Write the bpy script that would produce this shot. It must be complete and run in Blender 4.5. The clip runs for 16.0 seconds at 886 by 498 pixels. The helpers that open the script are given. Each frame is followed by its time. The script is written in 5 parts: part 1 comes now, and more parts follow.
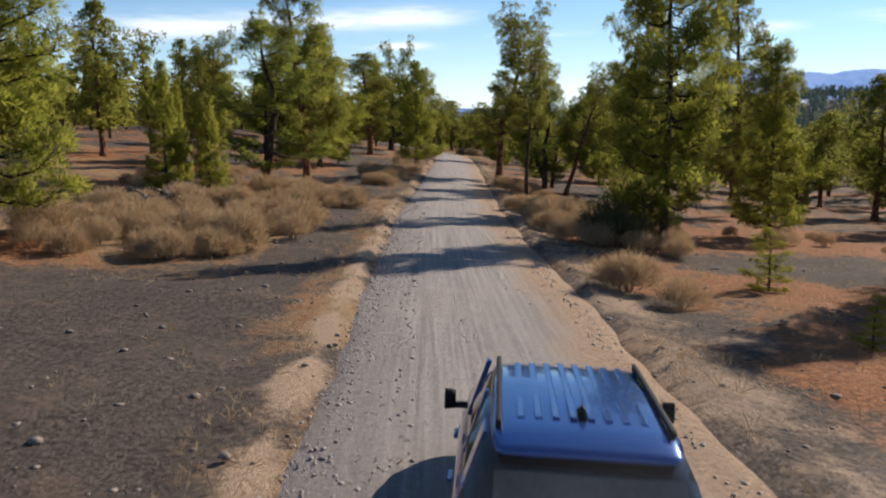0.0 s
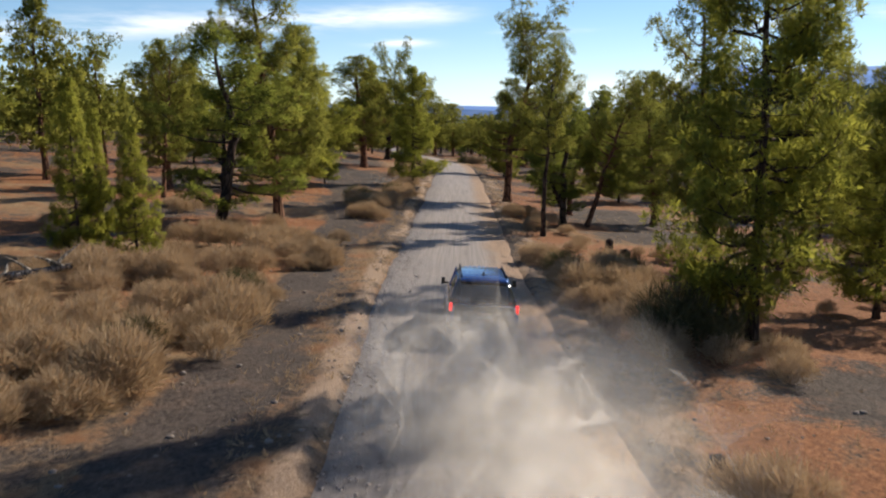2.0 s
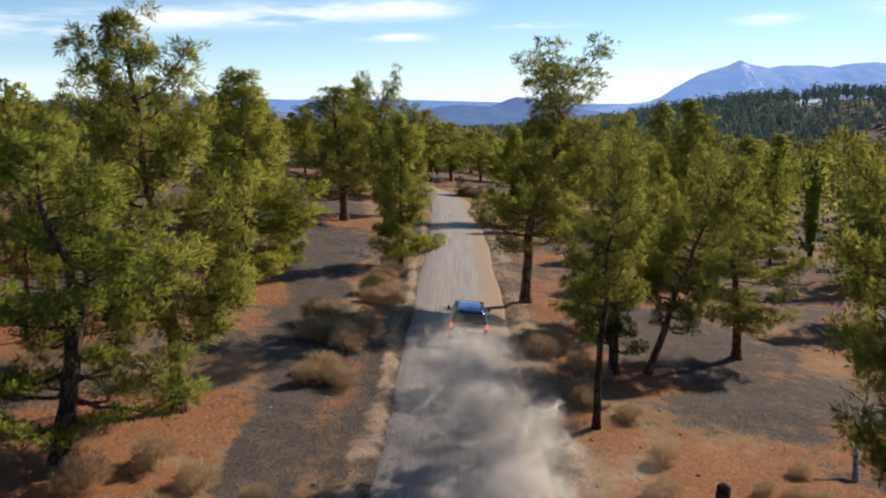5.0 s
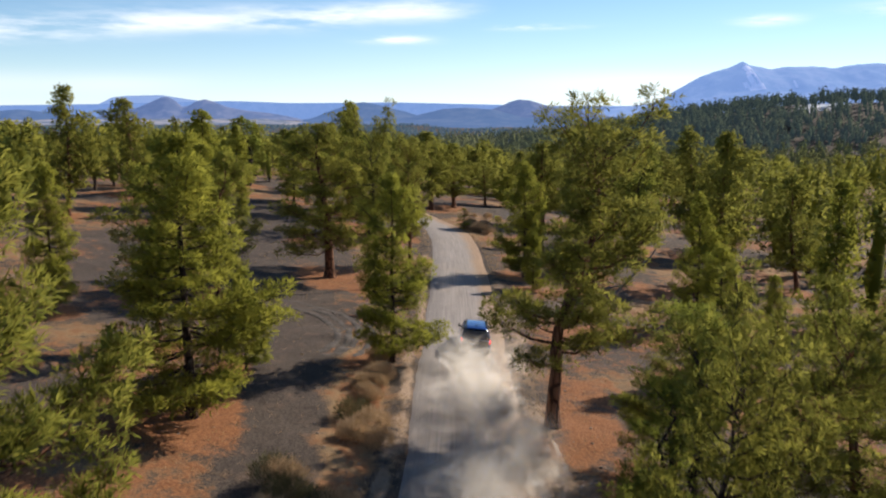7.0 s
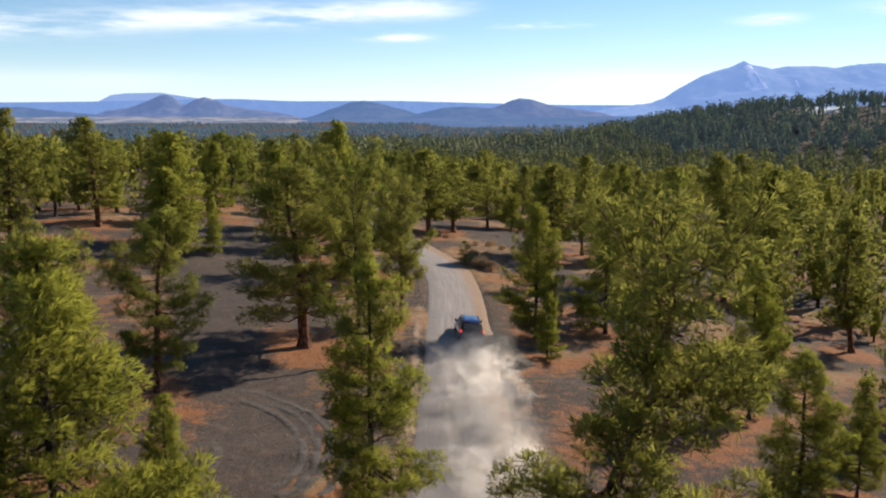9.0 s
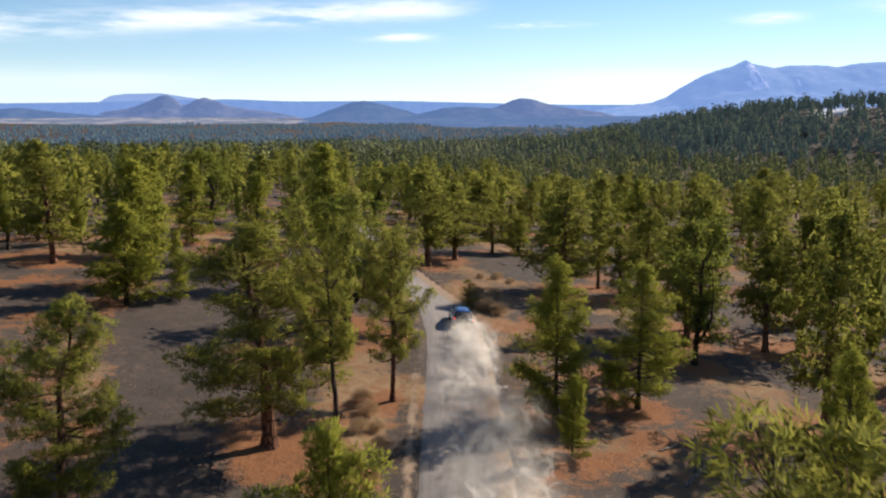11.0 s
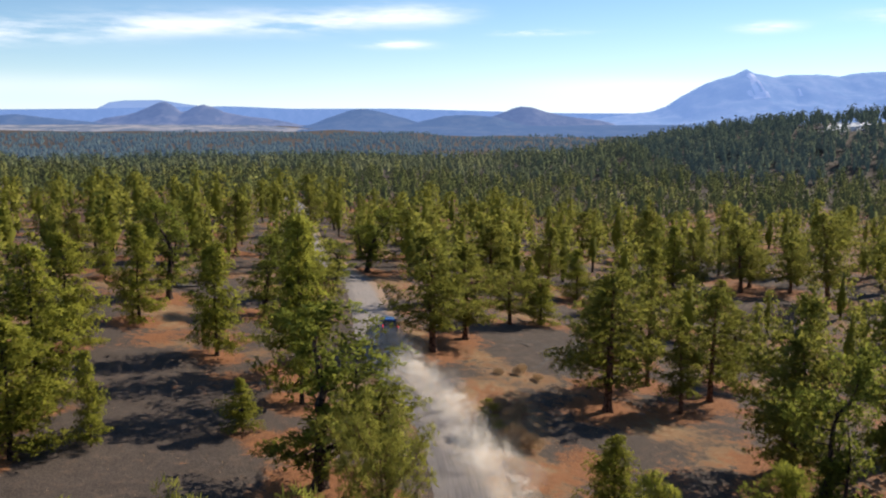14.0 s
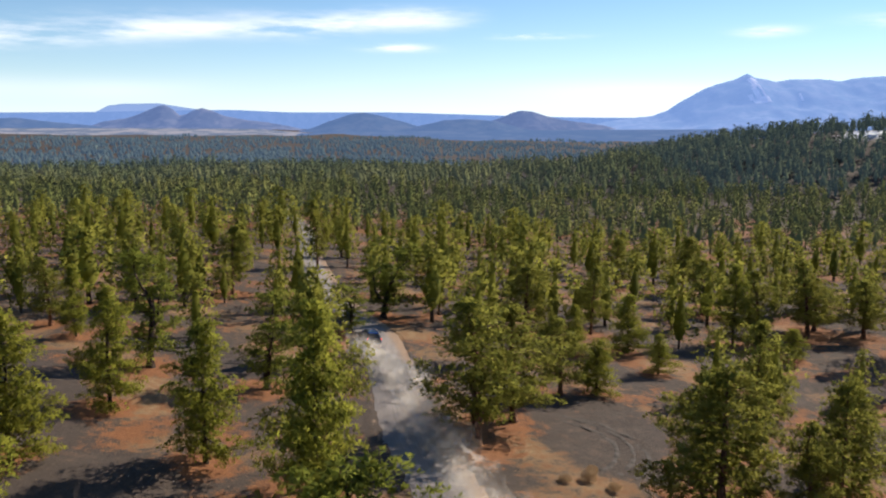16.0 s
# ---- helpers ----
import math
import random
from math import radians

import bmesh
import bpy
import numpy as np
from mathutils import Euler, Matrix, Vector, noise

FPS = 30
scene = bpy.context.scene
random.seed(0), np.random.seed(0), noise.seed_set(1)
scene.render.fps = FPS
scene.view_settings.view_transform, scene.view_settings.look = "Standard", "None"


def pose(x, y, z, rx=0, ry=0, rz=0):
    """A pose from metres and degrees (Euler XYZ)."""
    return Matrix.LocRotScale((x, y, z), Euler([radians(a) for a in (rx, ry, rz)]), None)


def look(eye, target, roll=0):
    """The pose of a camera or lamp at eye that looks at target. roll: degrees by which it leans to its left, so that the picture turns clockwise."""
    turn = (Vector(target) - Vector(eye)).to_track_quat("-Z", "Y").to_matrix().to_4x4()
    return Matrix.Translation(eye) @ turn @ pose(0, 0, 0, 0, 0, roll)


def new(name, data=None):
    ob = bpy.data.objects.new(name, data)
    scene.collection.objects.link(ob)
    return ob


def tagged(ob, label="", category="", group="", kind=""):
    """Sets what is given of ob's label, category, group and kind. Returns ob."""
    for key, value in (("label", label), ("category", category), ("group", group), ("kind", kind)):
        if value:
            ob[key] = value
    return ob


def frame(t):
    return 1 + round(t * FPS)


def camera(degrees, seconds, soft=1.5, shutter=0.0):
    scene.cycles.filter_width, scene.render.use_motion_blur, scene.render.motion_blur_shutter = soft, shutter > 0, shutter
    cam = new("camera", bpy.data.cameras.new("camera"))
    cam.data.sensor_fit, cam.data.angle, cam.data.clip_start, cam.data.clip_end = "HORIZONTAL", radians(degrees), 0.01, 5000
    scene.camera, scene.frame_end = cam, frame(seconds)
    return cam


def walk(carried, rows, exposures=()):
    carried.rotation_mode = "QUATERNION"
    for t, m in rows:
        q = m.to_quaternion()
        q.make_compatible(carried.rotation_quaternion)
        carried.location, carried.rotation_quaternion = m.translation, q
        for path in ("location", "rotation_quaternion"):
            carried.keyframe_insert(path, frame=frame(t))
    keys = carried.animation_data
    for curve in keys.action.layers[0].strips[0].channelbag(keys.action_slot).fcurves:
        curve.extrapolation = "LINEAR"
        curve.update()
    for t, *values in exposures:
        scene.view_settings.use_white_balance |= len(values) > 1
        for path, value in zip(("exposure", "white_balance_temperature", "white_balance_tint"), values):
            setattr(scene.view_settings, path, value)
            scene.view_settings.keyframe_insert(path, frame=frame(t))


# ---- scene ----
cam = camera(57.0, 16.0, 2.1, 0.3)
PATH = [
    (0, (-0.619, 1.214, 3.664), (0.164, 50.537, -4.498), -0.02),
    (0.5, (-0.557, 3.655, 3.733), (0.219, 52.970, -4.478), -0.14),
    (1, (-0.500, 6.283, 4.081), (0.266, 55.598, -4.129), -0.03),
    (1.5, (-0.447, 8.802, 4.486), (0.304, 58.106, -3.792), -0.01),
    (2, (-0.386, 11.479, 5.037), (0.336, 60.775, -3.290), -0.03),
    (2.5, (-0.313, 14.331, 5.719), (0.414, 63.613, -2.695), 0.16),
    (3, (-0.304, 17.174, 6.508), (0.476, 66.438, -2.003), 0.29),
    (3.5, (-0.336, 20.257, 7.495), (0.537, 69.500, -1.126), 0.29),
    (4, (-0.296, 23.508, 8.322), (0.670, 72.733, -0.394), 0.29),
    (6.5, (0.046, 39.233, 11.989), (0.878, 88.496, 3.476), -0.17),
    (7, (0.099, 42.449, 12.850), (0.923, 91.712, 4.338), -0.12),
    (7.5, (0.202, 45.632, 13.639), (1.024, 94.892, 5.106), -0.12),
    (8, (0.279, 48.744, 14.345), (1.116, 97.995, 5.764), 0.00),
    (8.5, (0.399, 51.941, 14.991), (1.230, 101.188, 6.384), 0.04),
    (9, (0.525, 55.108, 15.609), (1.351, 104.352, 6.982), 0.06),
    (11.5, (0.815, 71.179, 18.506), (1.572, 120.419, 9.854), -0.07),
    (12, (0.825, 74.776, 19.260), (1.592, 124.032, 10.698), 0.03),
    (12.5, (0.782, 78.614, 20.060), (1.573, 127.892, 11.626), 0.12),
    (13, (0.700, 82.556, 20.776), (1.503, 131.842, 12.398), 0.15),
    (13.5, (0.499, 86.800, 21.506), (1.323, 136.101, 13.216), 0.08),
    (14, (0.048, 91.094, 22.223), (0.875, 140.405, 13.991), 0.19),
    (14.5, (-0.642, 95.501, 22.892), (0.203, 144.823, 14.732), 0.23),
    (15, (-1.566, 100.081, 23.483), (-0.715, 149.412, 15.374), 0.28),
    (15.5, (-2.725, 104.958, 24.131), (-1.870, 154.299, 16.086), 0.29),
    (16, (-3.882, 109.849, 24.901), (-2.999, 159.192, 16.873), 0.29),
]
walk(cam, [(t, look(eye, target, roll)) for t, eye, target, roll in PATH])


# ---- light ----
SUN_AZ = math.atan2(0.77, 0.63)          # from ahead (+y) towards the right (+x)
SUN_EL = radians(31)


def node(nt, kind, inputs=(), operation="", clamp=False, smooth=False, attribute="", feature=""):
    n = nt.nodes.new(kind)
    if operation:
        n.operation, n.use_clamp = operation, clamp
    if smooth:
        n.interpolation_type = "SMOOTHSTEP"
    if attribute:
        n.attribute_name = attribute
    if feature:
        n.feature = feature
    for key, v in dict(inputs).items():
        if isinstance(v, bpy.types.NodeSocket):
            nt.links.new(v, n.inputs[key])
        else:
            n.inputs[key].default_value = v
    return n


def math_node(nt, op, a, b=0.0, c=0.0, clamp=False):
    return node(nt, "ShaderNodeMath", {0: a, 1: b, 2: c}, operation=op, clamp=clamp).outputs[0]


def mix_col(nt, f, a, b, blend="MIX"):
    n = nt.nodes.new("ShaderNodeMix")
    n.data_type, n.blend_type = "RGBA", blend
    for i, v in ((0, f), (6, a), (7, b)):
        if isinstance(v, bpy.types.NodeSocket):
            nt.links.new(v, n.inputs[i])
        else:
            n.inputs[i].default_value = v if i == 0 else (*v[:3], 1)
    return n.outputs[2]


def noise_tex(nt, vec, scale, detail=4.0, rough=0.55):
    n = node(nt, "ShaderNodeTexNoise", {"Scale": scale, "Detail": detail, "Roughness": rough})
    if vec is not None:
        nt.links.new(vec, n.inputs["Vector"])
    return n.outputs[0]


def ramp(nt, fac, lo, hi):
    return node(nt, "ShaderNodeMapRange", {0: fac, 1: lo, 2: hi, 3: 0.0, 4: 1.0}, smooth=True).outputs[0]


def make_world():
    world = bpy.data.worlds.new("sky")
    scene.world = world
    world.use_nodes = True
    nt = world.node_tree
    nt.nodes.clear()
    sky = node(nt, "ShaderNodeTexSky")
    sky.sky_type, sky.sun_disc, sky.sun_elevation, sky.sun_rotation = "NISHITA", False, SUN_EL, SUN_AZ
    sky.altitude, sky.air_density, sky.dust_density, sky.ozone_density = 2000.0, 1.0, 0.1, 4.0
    way = node(nt, "ShaderNodeTexCoord").outputs["Generated"]
    xyz = node(nt, "ShaderNodeSeparateXYZ", {0: way})
    x, y, z = xyz.outputs
    flat = math_node(nt, "SQRT", math_node(nt, "ADD", math_node(nt, "MULTIPLY", x, x), math_node(nt, "MULTIPLY", y, y)))
    el = math_node(nt, "DIVIDE", z, math_node(nt, "MAXIMUM", flat, 0.02))
    az = math_node(nt, "ARCTAN2", x, y)
    # thin cirrus: one long band rising slowly towards the middle, a few small wisps, a veil low down
    def streaks(across, up, seed, detail, rough):
        uv = node(nt, "ShaderNodeCombineXYZ", {0: math_node(nt, "MULTIPLY", az, across), 1: math_node(nt, "MULTIPLY", el, up), 2: seed}).outputs[0]
        return noise_tex(nt, uv, 1.0, detail, rough)

    def bell(v, mid, wide):
        q = math_node(nt, "DIVIDE", math_node(nt, "SUBTRACT", v, mid), wide)
        return math_node(nt, "EXPONENT", math_node(nt, "MULTIPLY", math_node(nt, "MULTIPLY", q, q), -1.0))

    fibre, puffs, drift = streaks(9.0, 60.0, 3.7, 8.0, 0.62), streaks(5.0, 26.0, 8.1, 5.0, 0.55), streaks(2.2, 5.0, 1.3, 2.0, 0.5)
    mid = math_node(nt, "ADD", 0.083, math_node(nt, "MULTIPLY", math_node(nt, "ADD", az, 0.5), 0.058))
    mid = math_node(nt, "ADD", mid, math_node(nt, "MULTIPLY", math_node(nt, "SUBTRACT", puffs, 0.5), 0.030))
    wide = math_node(nt, "MULTIPLY_ADD", ramp(nt, az, -0.5, 0.1), -0.005, 0.014)
    band = math_node(nt, "MULTIPLY", bell(el, mid, wide), math_node(nt, "SUBTRACT", 1.0, ramp(nt, az, -0.02, 0.09)))
    band = math_node(nt, "MULTIPLY", band, ramp(nt, math_node(nt, "ADD", math_node(nt, "MULTIPLY", fibre, 0.55), math_node(nt, "MULTIPLY", puffs, 0.45)), 0.37, 0.58))
    small = 0.0
    for a, e, wa, we in ((-0.035, 0.080, 0.035, 0.0045), (0.385, 0.095, 0.030, 0.005), (0.53, 0.103, 0.045, 0.007), (0.125, 0.094, 0.05, 0.003), (-0.72, 0.11, 0.10, 0.012), (0.75, 0.14, 0.08, 0.012)):
        small = math_node(nt, "ADD", small, math_node(nt, "MULTIPLY", bell(az, a, wa), bell(el, e, we)))
    small = math_node(nt, "MULTIPLY", small, ramp(nt, fibre, 0.36, 0.60))
    veil = math_node(nt, "MULTIPLY", bell(el, 0.030, 0.012), math_node(nt, "MULTIPLY", ramp(nt, drift, 0.35, 0.65), 0.45))
    high = math_node(nt, "MULTIPLY", ramp(nt, el, 0.16, 0.22), math_node(nt, "MULTIPLY", ramp(nt, fibre, 0.50, 0.74), ramp(nt, drift, 0.45, 0.65)))
    cloud = math_node(nt, "ADD", math_node(nt, "ADD", band, small), math_node(nt, "ADD", veil, math_node(nt, "MULTIPLY", high, 0.5)))
    cloud = math_node(nt, "MULTIPLY", cloud, 0.8, clamp=True)
    cloud = math_node(nt, "MULTIPLY", cloud, ramp(nt, el, -0.01, 0.02))
    low = math_node(nt, "EXPONENT", math_node(nt, "DIVIDE", math_node(nt, "MAXIMUM", el, 0.0), -0.052))
    clear = mix_col(nt, 1.0, sky.outputs[0], (0.90, 1.01, 1.03), "MULTIPLY")
    clear = mix_col(nt, math_node(nt, "MULTIPLY", low, math_node(nt, "MULTIPLY_ADD", ramp(nt, az, -0.5, 0.45), 0.36, 0.60)), clear, (8.5, 9.5, 10.3))
    col = mix_col(nt, cloud, clear, (CLOUD, CLOUD * 1.0, CLOUD * 1.02))
    bg = node(nt, "ShaderNodeBackground", {0: col, 1: SKY})
    nt.links.new(bg.outputs[0], node(nt, "ShaderNodeOutputWorld").inputs[0])


SKY, CLOUD = 0.088, 10.5
make_world()
sun = new("sun", bpy.data.lights.new("sun", "SUN"))
sun.data.energy, sun.data.angle, sun.data.color = 5.0, radians(0.6), (1.0, 0.89, 0.75)
sun.matrix_world = look((60, 60, 80), Vector((60, 60, 80)) - Vector((math.cos(SUN_EL) * math.sin(SUN_AZ), math.cos(SUN_EL) * math.cos(SUN_AZ), math.sin(SUN_EL))))
scene.view_settings.exposure = 0.5
scene.cycles.transparent_max_bounces = 96


# ---- materials ----
def material(name):
    m = bpy.data.materials.new(name)
    m.use_nodes = True
    nt = m.node_tree
    nt.nodes.clear()
    out = node(nt, "ShaderNodeOutputMaterial")
    return m, nt, out


def principled(name, col, rough=0.6, metal=0.0, spec=0.5, vary=0.25, scale=6.0, bump=0.0, coat=0.0, emit=None, emit_power=0.0):
    m, nt, out = material(name)
    pos = node(nt, "ShaderNodeTexCoord").outputs["Object"]
    n = math_node(nt, "ADD", math_node(nt, "MULTIPLY", noise_tex(nt, pos, scale), 0.6), math_node(nt, "MULTIPLY", noise_tex(nt, pos, scale * 7), 0.4))
    dark = tuple(c * (1 - vary) for c in col)
    light = tuple(min(1, c * (1 + vary)) for c in col)
    c = mix_col(nt, ramp(nt, n, 0.3, 0.7), dark, light)
    b = node(nt, "ShaderNodeBsdfPrincipled", {"Base Color": c, "Roughness": rough, "Metallic": metal, "Specular IOR Level": spec, "Coat Weight": coat})
    if emit:
        b.inputs["Emission Color"].default_value = (*emit, 1)
        b.inputs["Emission Strength"].default_value = emit_power
    if bump:
        bp = node(nt, "ShaderNodeBump", {"Height": n, "Strength": bump, "Distance": 0.05})
        nt.links.new(bp.outputs[0], b.inputs["Normal"])
    nt.links.new(b.outputs[0], out.inputs[0])
    return m


def foliage(name, dark, light, glow=0.62, yellow=(0.16, 0.15, 0.03)):
    """Needles: dull green, light passing through them; each tuft and each tree a little different."""
    m, nt, out = material(name)
    isl = node(nt, "ShaderNodeNewGeometry").outputs["Random Per Island"]
    obj = node(nt, "ShaderNodeObjectInfo").outputs["Random"]
    pos = node(nt, "ShaderNodeTexCoord").outputs["Object"]
    big = noise_tex(nt, pos, 0.45, 3.0)
    c = mix_col(nt, isl, dark, light)
    c = mix_col(nt, math_node(nt, "MULTIPLY", ramp(nt, big, 0.45, 0.75), 0.5), c, yellow)
    c = mix_col(nt, math_node(nt, "MULTIPLY", obj, 0.35), c, tuple(v * 0.8 for v in yellow))
    d = node(nt, "ShaderNodeBsdfPrincipled", {"Base Color": c, "Roughness": 0.75, "Specular IOR Level": 0.08})
    tr = node(nt, "ShaderNodeBsdfTranslucent", {"Color": mix_col(nt, 0.5, c, yellow)})
    mx = node(nt, "ShaderNodeMixShader", {0: glow, 1: d.outputs[0], 2: tr.outputs[0]})
    nt.links.new(mx.outputs[0], out.inputs[0])
    return m


def bark_mat(name, dark, light):
    m, nt, out = material(name)
    tc = node(nt, "ShaderNodeTexCoord").outputs["Object"]
    mp = node(nt, "ShaderNodeMapping", {0: tc})
    mp.inputs["Scale"].default_value = (1, 1, 0.22)
    n = noise_tex(nt, mp.outputs[0], 9.0, 6.0, 0.65)
    v = node(nt, "ShaderNodeTexVoronoi", {"Vector": mp.outputs[0], "Scale": 7.0}, feature="DISTANCE_TO_EDGE").outputs[0]
    plates = ramp(nt, v, 0.0, 0.18)
    c = mix_col(nt, plates, tuple(x * 0.35 for x in dark), mix_col(nt, ramp(nt, n, 0.35, 0.65), dark, light))
    b = node(nt, "ShaderNodeBsdfPrincipled", {"Base Color": c, "Roughness": 0.9, "Specular IOR Level": 0.2})
    bp = node(nt, "ShaderNodeBump", {"Height": math_node(nt, "ADD", plates, n), "Strength": 0.7, "Distance": 0.06})
    nt.links.new(bp.outputs[0], b.inputs["Normal"])
    nt.links.new(b.outputs[0], out.inputs[0])
    return m


def ground_mat():
    m, nt, out = material("cinder_ground")
    pos = node(nt, "ShaderNodeTexCoord").outputs["Object"]
    litter = node(nt, "ShaderNodeAttribute", attribute="litter").outputs["Fac"]
    grass = node(nt, "ShaderNodeAttribute", attribute="grass").outputs["Fac"]
    snow = node(nt, "ShaderNodeAttribute", attribute="snow").outputs["Fac"]
    berm = node(nt, "ShaderNodeAttribute", attribute="berm").outputs["Fac"]
    fine = noise_tex(nt, pos, 9.0, 6.0, 0.7)
    mid = noise_tex(nt, pos, 0.9, 6.0, 0.65)
    grit = noise_tex(nt, pos, 38.0, 3.0, 0.7)
    big = noise_tex(nt, pos, 0.12, 5.0, 0.6)
    cinder = mix_col(nt, ramp(nt, fine, 0.3, 0.7), (0.040, 0.031, 0.026), (0.112, 0.088, 0.073))
    cinder = mix_col(nt, math_node(nt, "MULTIPLY", ramp(nt, mid, 0.5, 0.75), 0.55), cinder, (0.17, 0.115, 0.08))
    needles = mix_col(nt, ramp(nt, fine, 0.28, 0.72), (0.11, 0.044, 0.021), (0.34, 0.155, 0.070))
    straw = mix_col(nt, ramp(nt, grit, 0.3, 0.7), (0.13, 0.085, 0.05), (0.40, 0.27, 0.145))
    straw = mix_col(nt, ramp(nt, mid, 0.35, 0.7), straw, (0.20, 0.10, 0.05))
    brk = math_node(nt, "MULTIPLY", math_node(nt, "SUBTRACT", math_node(nt, "ADD", math_node(nt, "MULTIPLY", mid, 0.65), math_node(nt, "MULTIPLY", fine, 0.35)), 0.5), 1.7)
    g = ramp(nt, math_node(nt, "ADD", grass, brk), 0.34, 0.66)
    l = ramp(nt, math_node(nt, "ADD", litter, brk), 0.34, 0.62)
    s = ramp(nt, math_node(nt, "ADD", snow, math_node(nt, "MULTIPLY", brk, 1.2)), 0.45, 0.6)
    c = mix_col(nt, g, cinder, straw)
    c = mix_col(nt, l, c, needles)
    graded = mix_col(nt, ramp(nt, grit, 0.3, 0.7), (0.17, 0.11, 0.075), (0.42, 0.31, 0.22))
    c = mix_col(nt, ramp(nt, math_node(nt, "ADD", berm, math_node(nt, "MULTIPLY", brk, 0.7)), 0.30, 0.6), c, graded)
    c = mix_col(nt, math_node(nt, "MULTIPLY", ramp(nt, grit, 0.70, 0.78), 0.5), c, (0.36, 0.30, 0.22))
    c = mix_col(nt, s, c, (0.8, 0.82, 0.86))
    h = math_node(nt, "ADD", math_node(nt, "MULTIPLY", fine, 0.5), math_node(nt, "ADD", math_node(nt, "MULTIPLY", mid, 0.9), math_node(nt, "MULTIPLY", grit, 0.18)))
    bp = node(nt, "ShaderNodeBump", {"Height": h, "Strength": 0.8, "Distance": 0.14})
    b = node(nt, "ShaderNodeBsdfPrincipled", {"Base Color": c, "Roughness": 0.95, "Specular IOR Level": 0.15})
    nt.links.new(bp.outputs[0], b.inputs["Normal"])
    nt.links.new(b.outputs[0], out.inputs[0])
    return m


def road_mat():
    m, nt, out = material("gravel_road")
    along = node(nt, "ShaderNodeAttribute", attribute="across").outputs["Fac"]
    dist = node(nt, "ShaderNodeAttribute", attribute="along").outputs["Fac"]
    pos = node(nt, "ShaderNodeTexCoord").outputs["Object"]
    uv = node(nt, "ShaderNodeCombineXYZ", {0: math_node(nt, "MULTIPLY", along, 4.0), 1: math_node(nt, "MULTIPLY", dist, 0.06)}).outputs[0]
    streak = noise_tex(nt, uv, 2.2, 6.0, 0.68)
    uv2 = node(nt, "ShaderNodeCombineXYZ", {0: math_node(nt, "MULTIPLY", along, 1.7), 1: math_node(nt, "MULTIPLY", dist, 0.05), 2: 5.0}).outputs[0]
    lanes = noise_tex(nt, uv2, 1.6, 3.0, 0.5)
    grit = noise_tex(nt, pos, 10.0, 8.0, 0.85)
    patch = noise_tex(nt, pos, 0.35, 5.0, 0.6)
    peb = node(nt, "ShaderNodeTexVoronoi", {"Vector": pos, "Scale": 11.0}).outputs[0]
    c = mix_col(nt, ramp(nt, streak, 0.36, 0.64), (0.215, 0.190, 0.178), (0.345, 0.305, 0.282))
    c = mix_col(nt, math_node(nt, "MULTIPLY", ramp(nt, lanes, 0.4, 0.62), 0.5), c, (0.285, 0.255, 0.238))
    c = mix_col(nt, math_node(nt, "MULTIPLY", ramp(nt, patch, 0.45, 0.7), 0.35), c, (0.36, 0.295, 0.24))
    c = mix_col(nt, math_node(nt, "MULTIPLY", ramp(nt, grit, 0.40, 0.66), 0.62), c, mix_col(nt, 0.62, c, (0.10, 0.09, 0.085)))
    c = mix_col(nt, math_node(nt, "MULTIPLY", math_node(nt, "SUBTRACT", 1.0, ramp(nt, peb, 0.08, 0.2)), 0.45), c, (0.5, 0.46, 0.41))
    loose = math_node(nt, "SUBTRACT", 1.0, ramp(nt, math_node(nt, "ADD", along, math_node(nt, "MULTIPLY", patch, 1.2)), -1.5, -0.7))
    c = mix_col(nt, math_node(nt, "MULTIPLY", loose, 0.6), c, mix_col(nt, ramp(nt, grit, 0.35, 0.65), (0.085, 0.075, 0.072), (0.27, 0.24, 0.225)))
    brown = ramp(nt, math_node(nt, "ADD", along, math_node(nt, "MULTIPLY", patch, 1.4)), 1.6, 2.9)
    c = mix_col(nt, math_node(nt, "MULTIPLY", brown, 0.95), c, mix_col(nt, ramp(nt, grit, 0.35, 0.65), (0.19, 0.12, 0.078), (0.39, 0.275, 0.185)))
    h = math_node(nt, "ADD", math_node(nt, "MULTIPLY", streak, 0.35), math_node(nt, "MULTIPLY", grit, 0.8))
    bp = node(nt, "ShaderNodeBump", {"Height": h, "Strength": 0.7, "Distance": 0.06})
    b = node(nt, "ShaderNodeBsdfPrincipled", {"Base Color": c, "Roughness": 0.92, "Specular IOR Level": 0.2})
    nt.links.new(bp.outputs[0], b.inputs["Normal"])
    nt.links.new(b.outputs[0], out.inputs[0])
    return m


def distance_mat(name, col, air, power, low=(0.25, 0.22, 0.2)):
    """Far country, with the haze of a long reach of air painted in as glow."""
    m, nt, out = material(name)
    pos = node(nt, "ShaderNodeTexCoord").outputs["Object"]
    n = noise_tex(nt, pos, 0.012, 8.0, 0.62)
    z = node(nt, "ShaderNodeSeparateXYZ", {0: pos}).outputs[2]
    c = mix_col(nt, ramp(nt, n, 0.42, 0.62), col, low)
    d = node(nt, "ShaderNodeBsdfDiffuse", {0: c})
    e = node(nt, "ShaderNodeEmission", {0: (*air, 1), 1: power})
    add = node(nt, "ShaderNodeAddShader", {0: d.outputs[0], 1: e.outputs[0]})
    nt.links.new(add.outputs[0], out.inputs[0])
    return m


